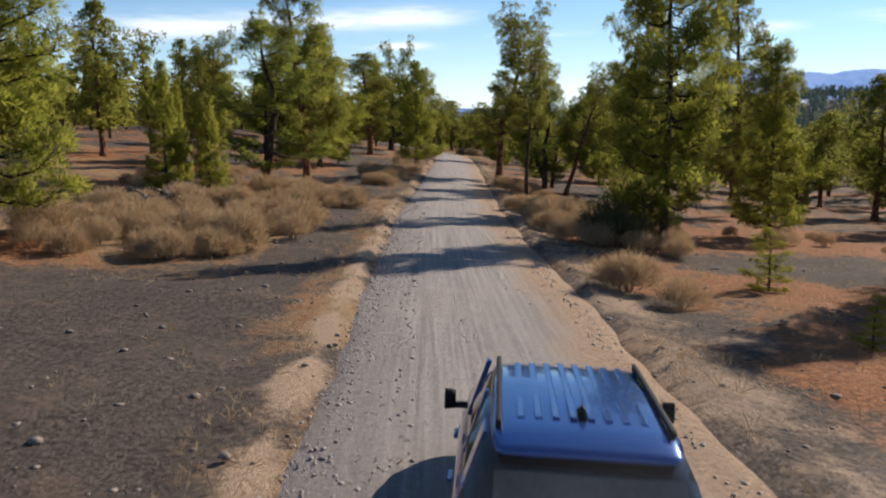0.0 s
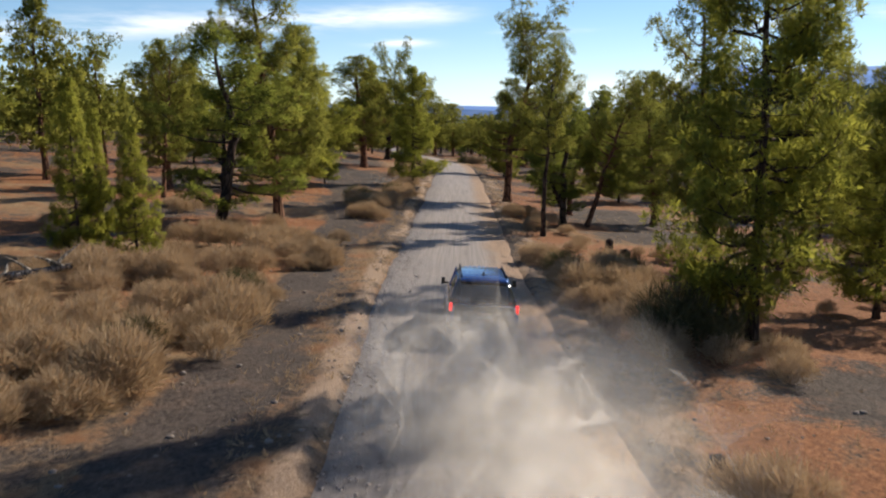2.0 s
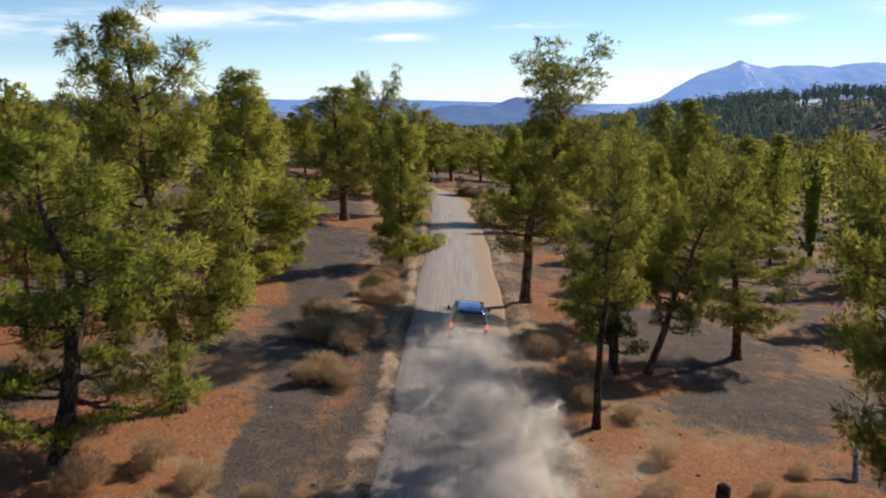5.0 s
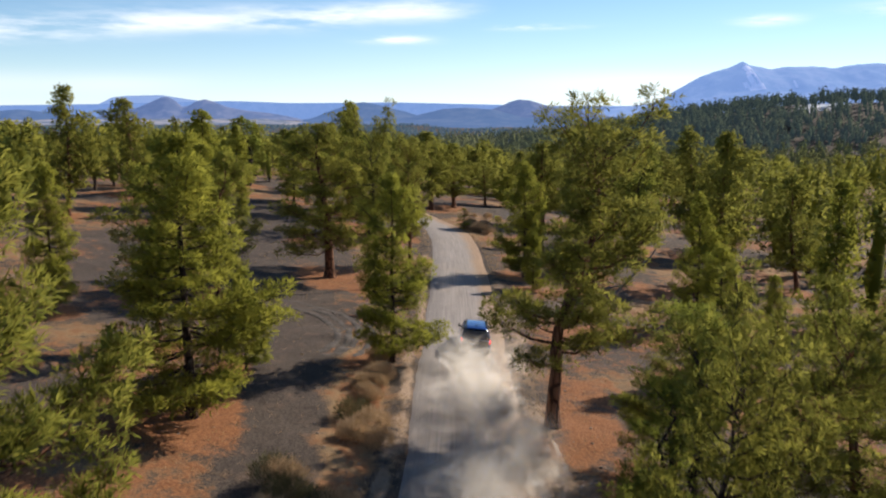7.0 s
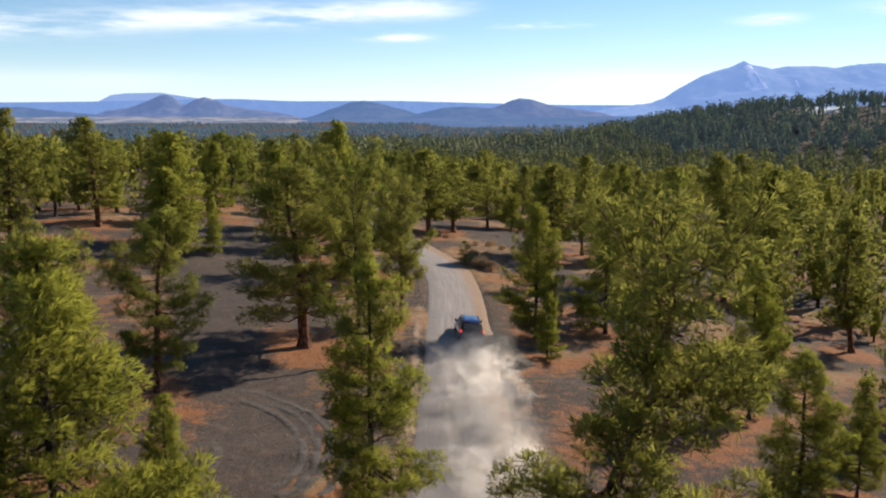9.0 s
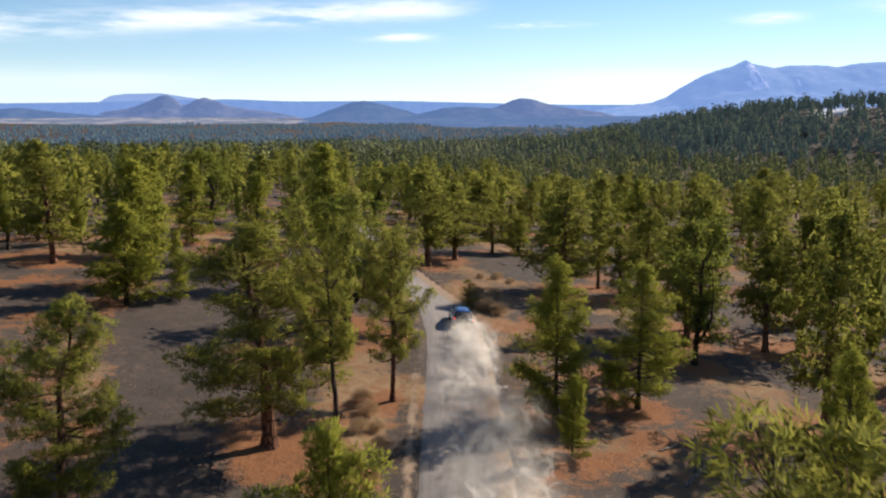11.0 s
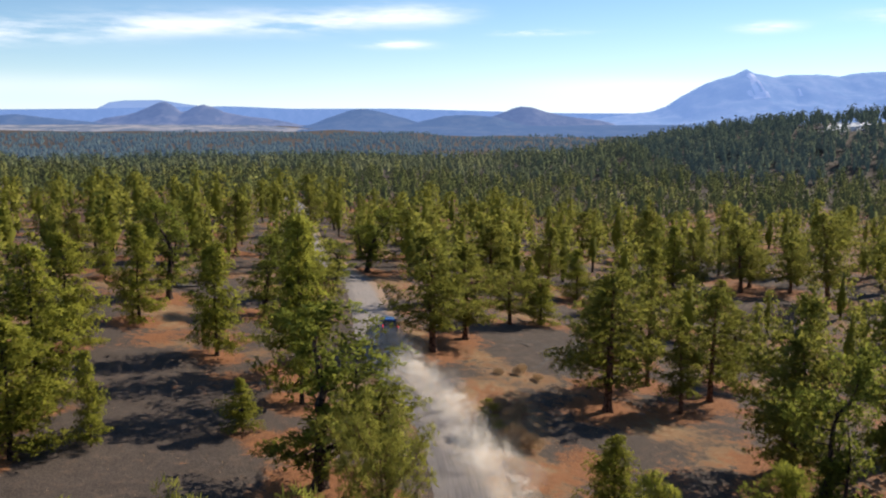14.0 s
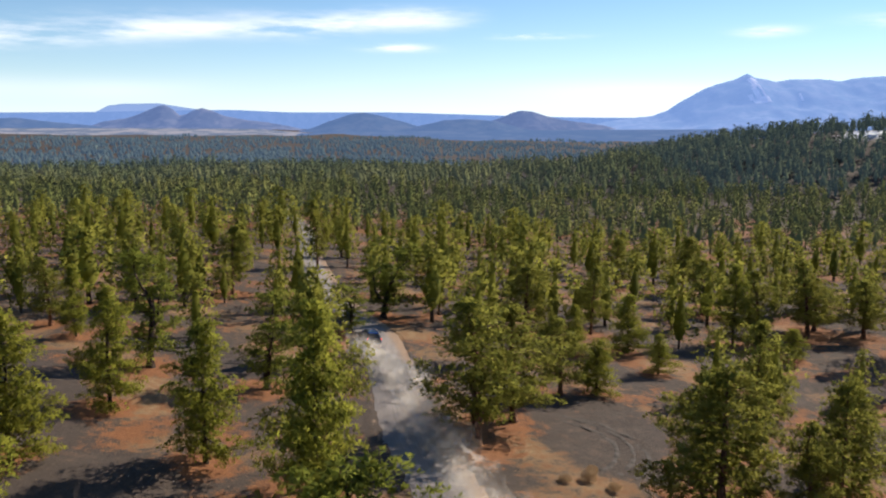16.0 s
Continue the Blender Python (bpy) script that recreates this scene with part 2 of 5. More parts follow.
def dust_mat():
    m, nt, out = material("airborne_dust")
    fade = node(nt, "ShaderNodeAttribute", attribute="thick").outputs["Fac"]
    pos = node(nt, "ShaderNodeTexCoord").outputs["Object"]
    a = math_node(nt, "MULTIPLY", fade, math_node(nt, "ADD", 0.6, math_node(nt, "MULTIPLY", noise_tex(nt, pos, 0.9, 3.0), 0.75)), clamp=True)
    col = (0.97, 0.92, 0.86, 1)
    d = node(nt, "ShaderNodeBsdfDiffuse", {0: col})
    t = node(nt, "ShaderNodeBsdfTranslucent", {0: col})
    mx = node(nt, "ShaderNodeMixShader", {0: 0.5, 1: d.outputs[0], 2: t.outputs[0]})
    clear = node(nt, "ShaderNodeBsdfTransparent")
    fin = node(nt, "ShaderNodeMixShader", {0: a, 1: clear.outputs[0], 2: mx.outputs[0]})
    nt.links.new(fin.outputs[0], out.inputs[0])
    return m


M_GROUND, M_ROAD, M_DUST = ground_mat(), road_mat(), dust_mat()
M_NEEDLE = foliage("pine_needles", (0.112, 0.136, 0.022), (0.292, 0.305, 0.052), yellow=(0.32, 0.29, 0.062))
M_NEEDLE_YOUNG = foliage("young_pine_needles", (0.132, 0.162, 0.024), (0.32, 0.34, 0.052), yellow=(0.36, 0.335, 0.055))
M_SAPLING = foliage("sapling_needles", (0.18, 0.20, 0.03), (0.38, 0.38, 0.06), yellow=(0.42, 0.38, 0.06))
M_JUNIPER = foliage("dense_green_needles", (0.092, 0.134, 0.021), (0.235, 0.272, 0.045), yellow=(0.29, 0.29, 0.055))
M_DRY = foliage("dry_brush", (0.22, 0.15, 0.09), (0.55, 0.41, 0.26), glow=0.35, yellow=(0.48, 0.32, 0.17))
M_SAGE = foliage("dark_green_brush", (0.05, 0.055, 0.025), (0.12, 0.12, 0.055), glow=0.25, yellow=(0.17, 0.13, 0.06))
M_BARK = bark_mat("dark_bark", (0.050, 0.032, 0.023), (0.13, 0.085, 0.06))
M_BARK_RED = bark_mat("orange_bark", (0.13, 0.060, 0.035), (0.30, 0.15, 0.085))
M_DEAD = bark_mat("grey_deadwood", (0.20, 0.17, 0.14), (0.42, 0.37, 0.31))


# ---- shape helpers ----
rng = np.random.default_rng(7)


def mesh_from(name, verts, faces, mat, smooth=False):
    me = bpy.data.meshes.new(name)
    verts, faces = np.asarray(verts, np.float32), np.asarray(faces, np.int32)
    k = faces.shape[1]
    me.vertices.add(len(verts))
    me.vertices.foreach_set("co", verts.ravel())
    me.loops.add(faces.size)
    me.loops.foreach_set("vertex_index", faces.ravel())
    me.polygons.add(len(faces))
    me.polygons.foreach_set("loop_start", np.arange(0, faces.size, k, dtype=np.int32))
    if smooth:
        me.polygons.foreach_set("use_smooth", np.ones(len(faces), bool))
    me.update(calc_edges=True)
    me.validate()
    me.materials.append(mat)
    return me


def part(name, bm, mat, parent=None, label=""):
    """Links a bmesh as one mesh object under a thing or a part."""
    me = bpy.data.meshes.new(name)
    bm.normal_update()
    bm.to_mesh(me)
    bm.free()
    me.materials.append(mat)
    ob = new(name, me)
    ob.parent = parent
    return tagged(ob, label) if label else ob


def wave(x, y, size, seed, octaves=3):
    """Smooth uneven relief between about -1 and 1."""
    r = np.random.default_rng(seed)
    out, amp = 0.0, 1.0
    for o in range(octaves):
        for _ in range(4):
            a, p = r.uniform(0, 2 * np.pi, 2)
            f = 2 * np.pi / size * r.uniform(0.7, 1.4)
            out = out + amp * 0.32 * np.sin(f * (x * np.cos(a) + y * np.sin(a)) + p)
        size, amp = size / 2.1, amp * 0.5
    return out


# ---- the lie of the land ----
ROAD_Y = [-80, 0, 28, 57, 90, 113, 156, 187, 250, 400, 700, 1200, 5000]
ROAD_Z = [0.8, -0.1, -1.05, -1.85, -2.3, -2.6, -3.4, -4.1, -6.0, -13, -27, -44, -58]
MID_Y = [-80, 0, 40, 60, 90, 110, 135, 147, 155, 163, 173, 182, 200, 216, 240, 256, 286, 330, 420]
MID_X = [0.6, 0.5, 0.5, 1.2, 2.2, 2.9, 3.2, 3.0, 1.9, -0.6, -3.6, -5.6, -8.0, -10.5, -20.0, -23.5, -30.0, -36.0, -60.0]
ROAD_HALF = 2.95


def smooth_interp(v, xs, ys, w=5.0):
    return (np.interp(v - w, xs, ys) + 2 * np.interp(v, xs, ys) + np.interp(v + w, xs, ys)) / 4


def road_x(y):
    return smooth_interp(y, MID_Y, MID_X, 4.0)


def land(x, y):
    """Height of the ground, without the road's own shape."""
    x, y = np.asarray(x, float), np.asarray(y, float)
    k = np.interp(y, [0, 30, 90, 150, 250], [0.04, 0.05, 0.09, 0.10, 0.09]) / (1 + np.maximum(0, np.abs(x) - 45) / 60)
    z = smooth_interp(y, ROAD_Y, ROAD_Z, 6.0) - k * x
    z = z + 48 * np.exp(-(((x - 325) / 240) ** 2 + ((y - 740) / 160) ** 2))
    far = np.clip((np.hypot(x, y - 100) - 250) / 600, 0, 1)
    return z + far * 5 * wave(x, y, 420, 3, 2)


def off_road(x, y):
    slope = (road_x(y + 1.0) - road_x(y - 1.0)) / 2
    return (x - road_x(y)) / np.sqrt(1 + slope**2)


def ground_z(x, y):
    d = off_road(x, y)
    z = land(x, y)
    away = np.clip((np.abs(d) - 2.6) / 3.0, 0, 1)
    z = z + away * (0.16 * wave(x, y, 9.0, 5) + 0.05 * wave(x, y, 2.2, 6))
    z = z + 0.24 * np.exp(-(((d + 3.32) / 0.4) ** 2)) * (0.75 + 0.4 * wave(x, y, 5, 8)) + 0.13 * np.exp(-(((d - 3.2) / 0.6) ** 2))
    return z - 0.22 * np.clip((2.95 - np.abs(d)) / 0.5, 0, 1)


def gz(x, y):
    return float(ground_z(np.array([x]), np.array([y]))[0])


TREES_A = [
    (8.2, 16.8, 1.2, 0.4, 0.0, "k"),
    (9.1, 24.0, 2.0, 0.7, 0.0, "k"),
    (-14.0, 26.0, 12.0, 2.8, 0.0, "y"),
    (9.2, 35.0, 14.2, 2.7, 0.0, "y"),
    (-15.8, 36.5, 1.5, 0.7, 0.0, "k"),
    (15.5, 39.6, 9.3, 1.9, 0.0, "y"),
    (-13.9, 42.6, 7.1, 1.0, 0.0, "y"),
    (-11.8, 42.9, 5.7, 1.0, 0.0, "y"),
    (-13.8, 44.3, 5.9, 0.7, 0.0, "y"),
    (12.7, 48.4, 14.1, 2.3, -1.4, "o"),
    (-11.1, 52.8, 10.4, 3.2, 1.2, "b"),
    (19.0, 53.0, 15.0, 2.6, 0.0, "o"),
    (-9.2, 58.3, 14.2, 3.2, 0.0, "o"),
    (6.2, 58.9, 11.8, 1.9, 0.0, "h"),
    (-18.0, 65.3, 11.0, 1.7, 1.1, "s"),
    (8.6, 66.6, 9.2, 2.9, 0.0, "b"),
    (15.9, 70.4, 8.8, 2.8, 0.0, "o"),
    (10.3, 66.9, 10.9, 2.3, 3.4, "s"),
]
TREES_B = [
    (-19.4, 71.0, 9.6, 2.5, 0.0, "o"),
    (-28.3, 71.3, 13.0, 2.5, 0.0, "o"),
    (10.5, 75.2, 7.3, 2.5, 0.0, "o"),
    (-26.1, 76.9, 11.0, 1.7, 0.0, "s"),
    (-11.0, 78.8, 13.2, 3.9, 0.0, "y"),
    (6.1, 80.3, 16.2, 4.6, 0.0, "s"),
    (-10.1, 86.1, 5.9, 1.2, 0.0, "y"),
    (-15.7, 88.5, 11.6, 2.2, 1.1, "s"),
    (-2.1, 89.2, 11.3, 2.5, 0.0, "y"),
    (18.0, 90.9, 8.5, 2.0, 0.0, "y"),
    (22.7, 94.3, 6.5, 1.2, 0.0, "y"),
    (-24.3, 94.5, 9.8, 1.8, 0.0, "y"),
    (-15.6, 101.7, 11.0, 2.7, 0.0, "o"),
    (21.4, 105.5, 10.9, 1.8, 0.0, "y"),
    (32.7, 106.2, 12.7, 2.1, 0.0, "y"),
    (-4.3, 110.0, 15.8, 2.2, 0.0, "h"),
    (-8.7, 113.1, 13.5, 4.7, 0.0, "o"),
    (9.5, 115.2, 5.3, 1.1, 0.0, "y"),
]
TREES_C = [
    (27.0, 116.1, 7.4, 1.6, 0.0, "y"),
    (9.5, 121.9, 11.5, 2.5, 0.0, "y"),
    (-1.9, 122.4, 13.6, 2.2, 0.0, "s"),
    (30.4, 125.3, 16.2, 3.1, -1.0, "o"),
    (16.2, 125.4, 11.0, 2.8, 0.0, "y"),
    (39.0, 126.2, 13.0, 2.6, -1.9, "o"),
    (-40.7, 134.7, 14.5, 2.6, 1.7, "o"),
    (24.9, 139.1, 14.2, 2.7, 0.0, "b"),
    (-2.5, 140.1, 9.1, 2.7, 0.0, "s"),
    (12.4, 142.1, 5.6, 2.1, 0.0, "y"),
    (-7.3, 142.5, 12.4, 4.6, 0.0, "b"),
    (-27.6, 142.5, 9.7, 3.2, 0.0, "y"),
    (-23.6, 145.5, 7.0, 1.2, 0.0, "y"),
    (34.4, 146.2, 17.2, 3.0, -1.0, "o"),
    (26.5, 146.6, 12.4, 3.5, 0.0, "o"),
    (38.9, 148.1, 14.3, 4.0, -1.2, "o"),
    (-29.4, 150.3, 13.1, 3.4, 0.0, "y"),
    (-14.2, 150.5, 4.3, 1.4, 0.0, "y"),
]
TREES_D = [
    (28.6, 153.0, 14.6, 3.5, 0.0, "o"),
    (-41.4, 158.2, 13.8, 3.5, 0.0, "o"),
    (-10.9, 158.3, 16.3, 2.7, 0.0, "y"),
    (16.7, 163.5, 13.2, 3.9, 0.0, "o"),
    (24.1, 165.2, 9.7, 2.3, 0.0, "o"),
    (-34.3, 166.6, 11.5, 3.1, 0.0, "y"),
    (-12.2, 167.0, 15.0, 3.6, 0.0, "o"),
    (28.3, 169.3, 11.5, 2.8, 0.0, "o"),
    (-21.0, 169.6, 11.4, 2.7, 0.0, "y"),
    (18.1, 170.9, 11.1, 3.1, 0.0, "o"),
    (23.0, 173.2, 14.6, 2.4, 0.0, "o"),
    (33.3, 176.4, 9.1, 2.7, 0.0, "o"),
    (0.4, 179.0, 13.1, 4.4, 0.0, "o"),
    (-32.1, 179.6, 11.1, 2.7, 0.0, "y"),
    (4.4, 185.8, 11.1, 4.3, 0.0, "o"),
    (-20.0, 188.9, 9.8, 3.2, 0.0, "b"),
    (-32.9, 192.5, 12.6, 3.5, 0.0, "b"),
    (10.6, 195.7, 8.9, 2.9, 0.0, "o"),
]
TREES_E = [
    (15.0, 197.6, 6.4, 2.6, 0.0, "y"),
    (-44.3, 201.4, 8.4, 1.9, 0.0, "y"),
    (36.1, 202.7, 5.7, 2.3, 0.0, "y"),
    (-50.1, 207.7, 8.6, 2.3, 0.0, "o"),
    (25.2, 208.7, 5.3, 1.8, 0.0, "y"),
    (15.6, 214.7, 6.8, 1.8, 0.0, "y"),
    (-14.3, 215.3, 6.5, 2.9, 0.0, "b"),
    (23.6, 218.3, 8.4, 2.7, 0.0, "y"),
    (47.9, 221.3, 4.6, 2.2, 0.0, "y"),
    (10.2, 224.8, 10.0, 3.8, 0.0, "o"),
    (67.8, 225.3, 15.5, 4.3, -1.7, "o"),
    (-10.4, 226.3, 10.7, 4.5, 0.0, "b"),
    (20.4, 228.0, 10.5, 2.6, 0.0, "o"),
    (42.1, 228.5, 12.5, 3.2, 0.0, "y"),
    (46.5, 230.1, 11.6, 3.0, 0.0, "o"),
    (-34.2, 234.1, 10.6, 3.1, 0.0, "o"),
    (56.7, 235.5, 12.5, 4.2, 0.0, "o"),
    (-40.9, 235.6, 7.6, 2.1, 0.0, "y"),
]
TREES_F = [
    (65.9, 235.7, 9.3, 3.5, 0.0, "o"),
    (60.5, 241.1, 9.3, 3.8, 0.0, "o"),
    (-3.5, 245.0, 9.5, 3.2, 0.0, "o"),
    (45.2, 251.9, 10.6, 3.7, 0.0, "o"),
    (-25.3, 265.3, 13.9, 2.8, 0.0, "o"),
    (48.7, 275.1, 11.9, 3.9, 0.0, "o"),
    (35.4, 276.6, 10.2, 3.9, 0.0, "o"),
]
TREES_ASIDE = [(17.6, 25.5, 11.0, 2.8, 0.0, "y"), (21.0, 15.0, 12.0, 2.8, 0.0, "o"), (4.9, 155.0, 3.0, 1.3, 0.0, "k"),
               (33.0, 62.0, 10.8, 2.4, 0.0, "o"), (27.0, 68.0, 7.0, 1.6, 0.0, "y"), (36.0, 77.0, 9.0, 2.2, 0.0, "o"), (24.5, 56.5, 4.5, 1.1, 0.0, "y"), (29.5, 82.0, 9.5, 2.3, 0.0, "o")]
TREES = TREES_ASIDE + TREES_A + TREES_B + TREES_C + TREES_D + TREES_E + TREES_F


def make_ground():
    xs = np.unique(np.r_[np.arange(-46, 46.1, 0.7), 46 + np.geomspace(1, 3500, 46), -46 - np.geomspace(1, 3500, 46)])
    ys = np.unique(np.r_[np.arange(-12, 120, 0.7), np.arange(120, 260, 1.2), 260 + np.geomspace(1.2, 4640, 90), -12 - np.geomspace(1, 300, 14)])
    X, Y = np.meshgrid(xs, ys)
    Z = ground_z(X, Y)
    nx, ny = len(xs), len(ys)
    i = (np.arange(ny - 1)[:, None] * nx + np.arange(nx - 1)[None]).ravel()
    me = mesh_from("ground", np.c_[X.ravel(), Y.ravel(), Z.ravel()], np.c_[i, i + 1, i + nx + 1, i + nx], M_GROUND, True)
    x, y = X.ravel(), Y.ravel()
    d = off_road(x, y)
    litter = np.zeros(len(x))
    near = (np.abs(x) < 90) & (y < 330)
    for tx, ty, h, r, lean, kind in TREES:
        if kind != "k":
            dd = ((x[near] - tx + 0.4) ** 2 + (y[near] - ty + 0.4) ** 2) / (1.15 * r + 0.9) ** 2
            litter[near] = np.maximum(litter[near], np.exp(-(dd**1.5)) * 0.75)
    litter = np.where(near, litter, 0.38 + 0.35 * wave(x, y, 40, 21))
    side = np.clip((x - road_x(y) - 3.2) / 1.5, 0, 1)
    litter = np.maximum(litter, 0.8 * side * np.clip((62 - y) / 20, 0, 1) * (0.8 + 0.4 * wave(x, y, 9, 33)))
    litter = np.maximum(litter, (np.interp(y, [90, 130], [0.39, 0.29]) + 0.30 * wave(x, y, 16, 14)) * np.clip((y - 20) / 20, 0, 1) * (np.abs(d) > 3))
    litter = litter * (1 - np.exp(-(((d + 3.4) / 0.8) ** 4)))
    grass = 0.34 + 0.12 * np.clip((75 - y) / 30, 0, 1) + 0.36 * wave(x, y, 22, 11)
    # brushy verge on both sides, and open cinder patches
    def blob(cx, cy, rx, ry, p=2):
        return np.exp(-((((x - cx) / rx) ** 2 + ((y - cy) / ry) ** 2) ** p))
    brush = blob(-11, 34, 8, 12) + blob(-4.6, 80, 3, 16) + blob(7, 46, 4, 14) + blob(-9, 46, 5, 8) + blob(6, 160, 5, 12) + blob(8, 24, 5, 9) * 0.6 + blob(-4.5, 118, 3, 14) + blob(12, 128, 6, 18) * 0.6
    grass = np.maximum(grass, 0.85 * np.minimum(brush, 1))
    berm = (0.72 + 0.25 * wave(x, y, 4, 45)) * np.exp(-(((d + 3.32) / 0.42) ** 4)) * np.clip((220 - y) / 120, 0.5, 1) + 0.46 * np.exp(-(((d - 3.5) / 1.2) ** 4)) * np.clip((150 - y) / 40, 0.4, 1) * (1 + 0.3 * wave(x, y, 6, 44))
    berm = np.maximum(berm, (0.24 + 0.3 * wave(x, y, 5, 46)) * np.exp(-(((d - 4.4) / 1.9) ** 4)) * np.clip((28 - y) / 10, 0, 1))
    bare = blob(-9, 10, 5.6, 11) + blob(-12.5, 14, 7, 7.5) + blob(13, 187, 7, 11) + blob(-21, 150, 7, 12) + blob(-28, 164, 7, 5) + blob(-16, 142, 5, 5) + blob(14, 74, 5, 7) * 0.8 + blob(13, 29, 5, 4) * 0.7
    trail = np.interp(y, [20, 45, 75, 90, 97, 113, 136, 150], [-4.9, -5.0, -6.2, -8.2, -8.4, -15, -22, -24])
    wide = np.interp(y, [20, 60, 80, 100, 150], [0.8, 0.9, 2.0, 3.2, 4.5])
    bare = bare + np.exp(-(((x - trail) / wide) ** 4)) * (y > 18) * (y < 152)
    bare = np.clip(bare, 0, 1) * np.where(y > 70, 0.72 + 0.28 * wave(x, y, 7, 47), 1.0)
    litter = litter * (1 - 0.8 * np.clip(berm, 0, 1))
    grass, litter = grass * (1 - bare) - 0.25 * bare, litter * (1 - 0.95 * bare) - 0.1 * bare
    off = np.clip((y - 430) / 250, 0, 1)
    litter, grass = litter * (1 - off) - 0.8 * off, grass * (1 - off) - 0.8 * off
    hill = np.exp(-(((x - 318) / 40) ** 2 + ((y - 690) / 55) ** 2))
    snow = hill * (0.62 + 0.8 * wave(x, y, 20, 51)) + 0.35 * (np.hypot(x - 60, y - 620) < 60) * (wave(x, y, 25, 52) > 0.6)
    for name, v in (("litter", litter), ("grass", grass), ("snow", snow), ("berm", berm)):
        me.attributes.new(name, "FLOAT", "POINT").data.foreach_set("value", np.clip(v, -1, 1).astype(np.float32))
    return tagged(new("ground", me), "black cinder ground with orange needle litter and dry grass", "ground", kind="structure")


def make_road():
    ys = np.arange(-40, 420, 0.5)
    us = np.linspace(-1, 1, 23)
    cx, tan = road_x(ys), (road_x(ys + 0.5) - road_x(ys - 0.5))
    norm = np.c_[np.ones_like(tan), -tan] / np.sqrt(1 + tan**2)[:, None]
    half = ROAD_HALF + 0.16 * wave(ys, 0 * ys, 7, 61) + 0.9 * np.exp(-(((ys - 170) / 16) ** 2))
    X = cx[:, None] + us[None] * half[:, None] * norm[:, :1]
    Y = ys[:, None] + us[None] * half[:, None] * norm[:, 1:]
    Z = land(X, Y) + 0.05 * (1 - us[None] ** 2) - 0.02 + 0.012 * wave(X * 4, Y * 0.3, 6, 62)
    for c in (-0.52, -0.2, 0.12, 0.46):
        Z = Z - 0.02 * np.exp(-(((us[None] - c + 0.03 * wave(Y, 0 * Y, 30, 63)) / 0.055) ** 2))
    Z = Z - 0.10 * (np.abs(us[None]) > 0.97)
    ny, nx = X.shape
    i = (np.arange(ny - 1)[:, None] * nx + np.arange(nx - 1)[None]).ravel()
    me = mesh_from("road", np.c_[X.ravel(), Y.ravel(), Z.ravel()], np.c_[i, i + 1, i + nx + 1, i + nx], M_ROAD, True)
    me.attributes.new("across", "FLOAT", "POINT").data.foreach_set("value", (us[None] * half[:, None]).astype(np.float32).ravel())
    me.attributes.new("along", "FLOAT", "POINT").data.foreach_set("value", np.broadcast_to(ys[:, None], X.shape).astype(np.float32).ravel())
    return tagged(new("road", me), "pale graded gravel road with wheel tracks", "road", kind="structure")


make_ground()
make_road()


# ---- far country ----
def ridge(name, label, dist, profile, depth, mat, rough=0.06):
    """A far hill or range: profile of (x, height) across, falling away to front and back."""
    px, pz = zip(*profile)
    N = 320 if rough > 0.08 else 120
    xs = np.linspace(px[0], px[-1], N)
    vs = np.linspace(-1, 1, 41)
    X = np.broadcast_to(xs[None], (41, N))
    Y = dist + vs[:, None] * depth + 0 * X
    top = np.interp(xs, px, pz)
    top = (top + np.interp(xs - 4, px, pz) + np.interp(xs + 4, px, pz)) / 3
    fall = (1 - np.abs(vs[:, None])) ** 1.25
    span = max(pz) - min(pz)
    gully = 1 + rough * 3 * wave(X, Y, span * 1.6, 71, 4) * (1 - fall) * np.clip(fall * 4, 0, 1)
    Z = -75 + (top[None] + 75) * fall * gully + rough * 0.12 * span * wave(X, Y, span * 0.7, 72, 3)
    i = (np.arange(40)[:, None] * N + np.arange(N - 1)[None]).ravel()
    me = mesh_from(name, np.c_[X.ravel(), Y.ravel(), Z.ravel()], np.c_[i, i + 1, i + N + 1, i + N], mat, True)
    return tagged(new(name, me), label, "mountain", kind="structure")


def far_x(px, dist):
    return 0.0175 * dist + (px - 784) / 1444 * dist


def far_h(up, dist):
    return 19.0 + up / 1444 * dist


# haze is put into these colours as a blue emission
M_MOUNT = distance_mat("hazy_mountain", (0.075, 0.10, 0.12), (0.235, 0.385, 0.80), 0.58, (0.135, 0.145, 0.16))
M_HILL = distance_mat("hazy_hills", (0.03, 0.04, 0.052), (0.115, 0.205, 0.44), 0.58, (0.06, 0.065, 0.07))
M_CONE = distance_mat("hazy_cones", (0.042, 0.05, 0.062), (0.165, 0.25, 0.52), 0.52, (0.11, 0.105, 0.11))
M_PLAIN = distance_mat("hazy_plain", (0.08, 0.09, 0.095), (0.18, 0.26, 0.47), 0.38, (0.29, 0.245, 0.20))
# the same pine needles again, with more haze painted in farther off
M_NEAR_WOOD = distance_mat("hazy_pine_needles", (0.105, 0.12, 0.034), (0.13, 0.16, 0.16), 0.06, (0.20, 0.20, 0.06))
M_MID_WOOD = distance_mat("hazed_far_needles", (0.085, 0.102, 0.042), (0.13, 0.16, 0.17), 0.10, (0.15, 0.155, 0.065))
# darker too: the slope's shaded side is painted into the needle colour
M_FAR_WOOD = distance_mat("hazed_shaded_forest", (0.060, 0.078, 0.042), (0.10, 0.15, 0.20), 0.12, (0.10, 0.115, 0.058))
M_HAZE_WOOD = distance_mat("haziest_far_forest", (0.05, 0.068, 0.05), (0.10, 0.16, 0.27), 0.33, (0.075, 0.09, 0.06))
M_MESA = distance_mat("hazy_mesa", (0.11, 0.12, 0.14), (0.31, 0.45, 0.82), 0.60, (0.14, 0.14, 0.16))
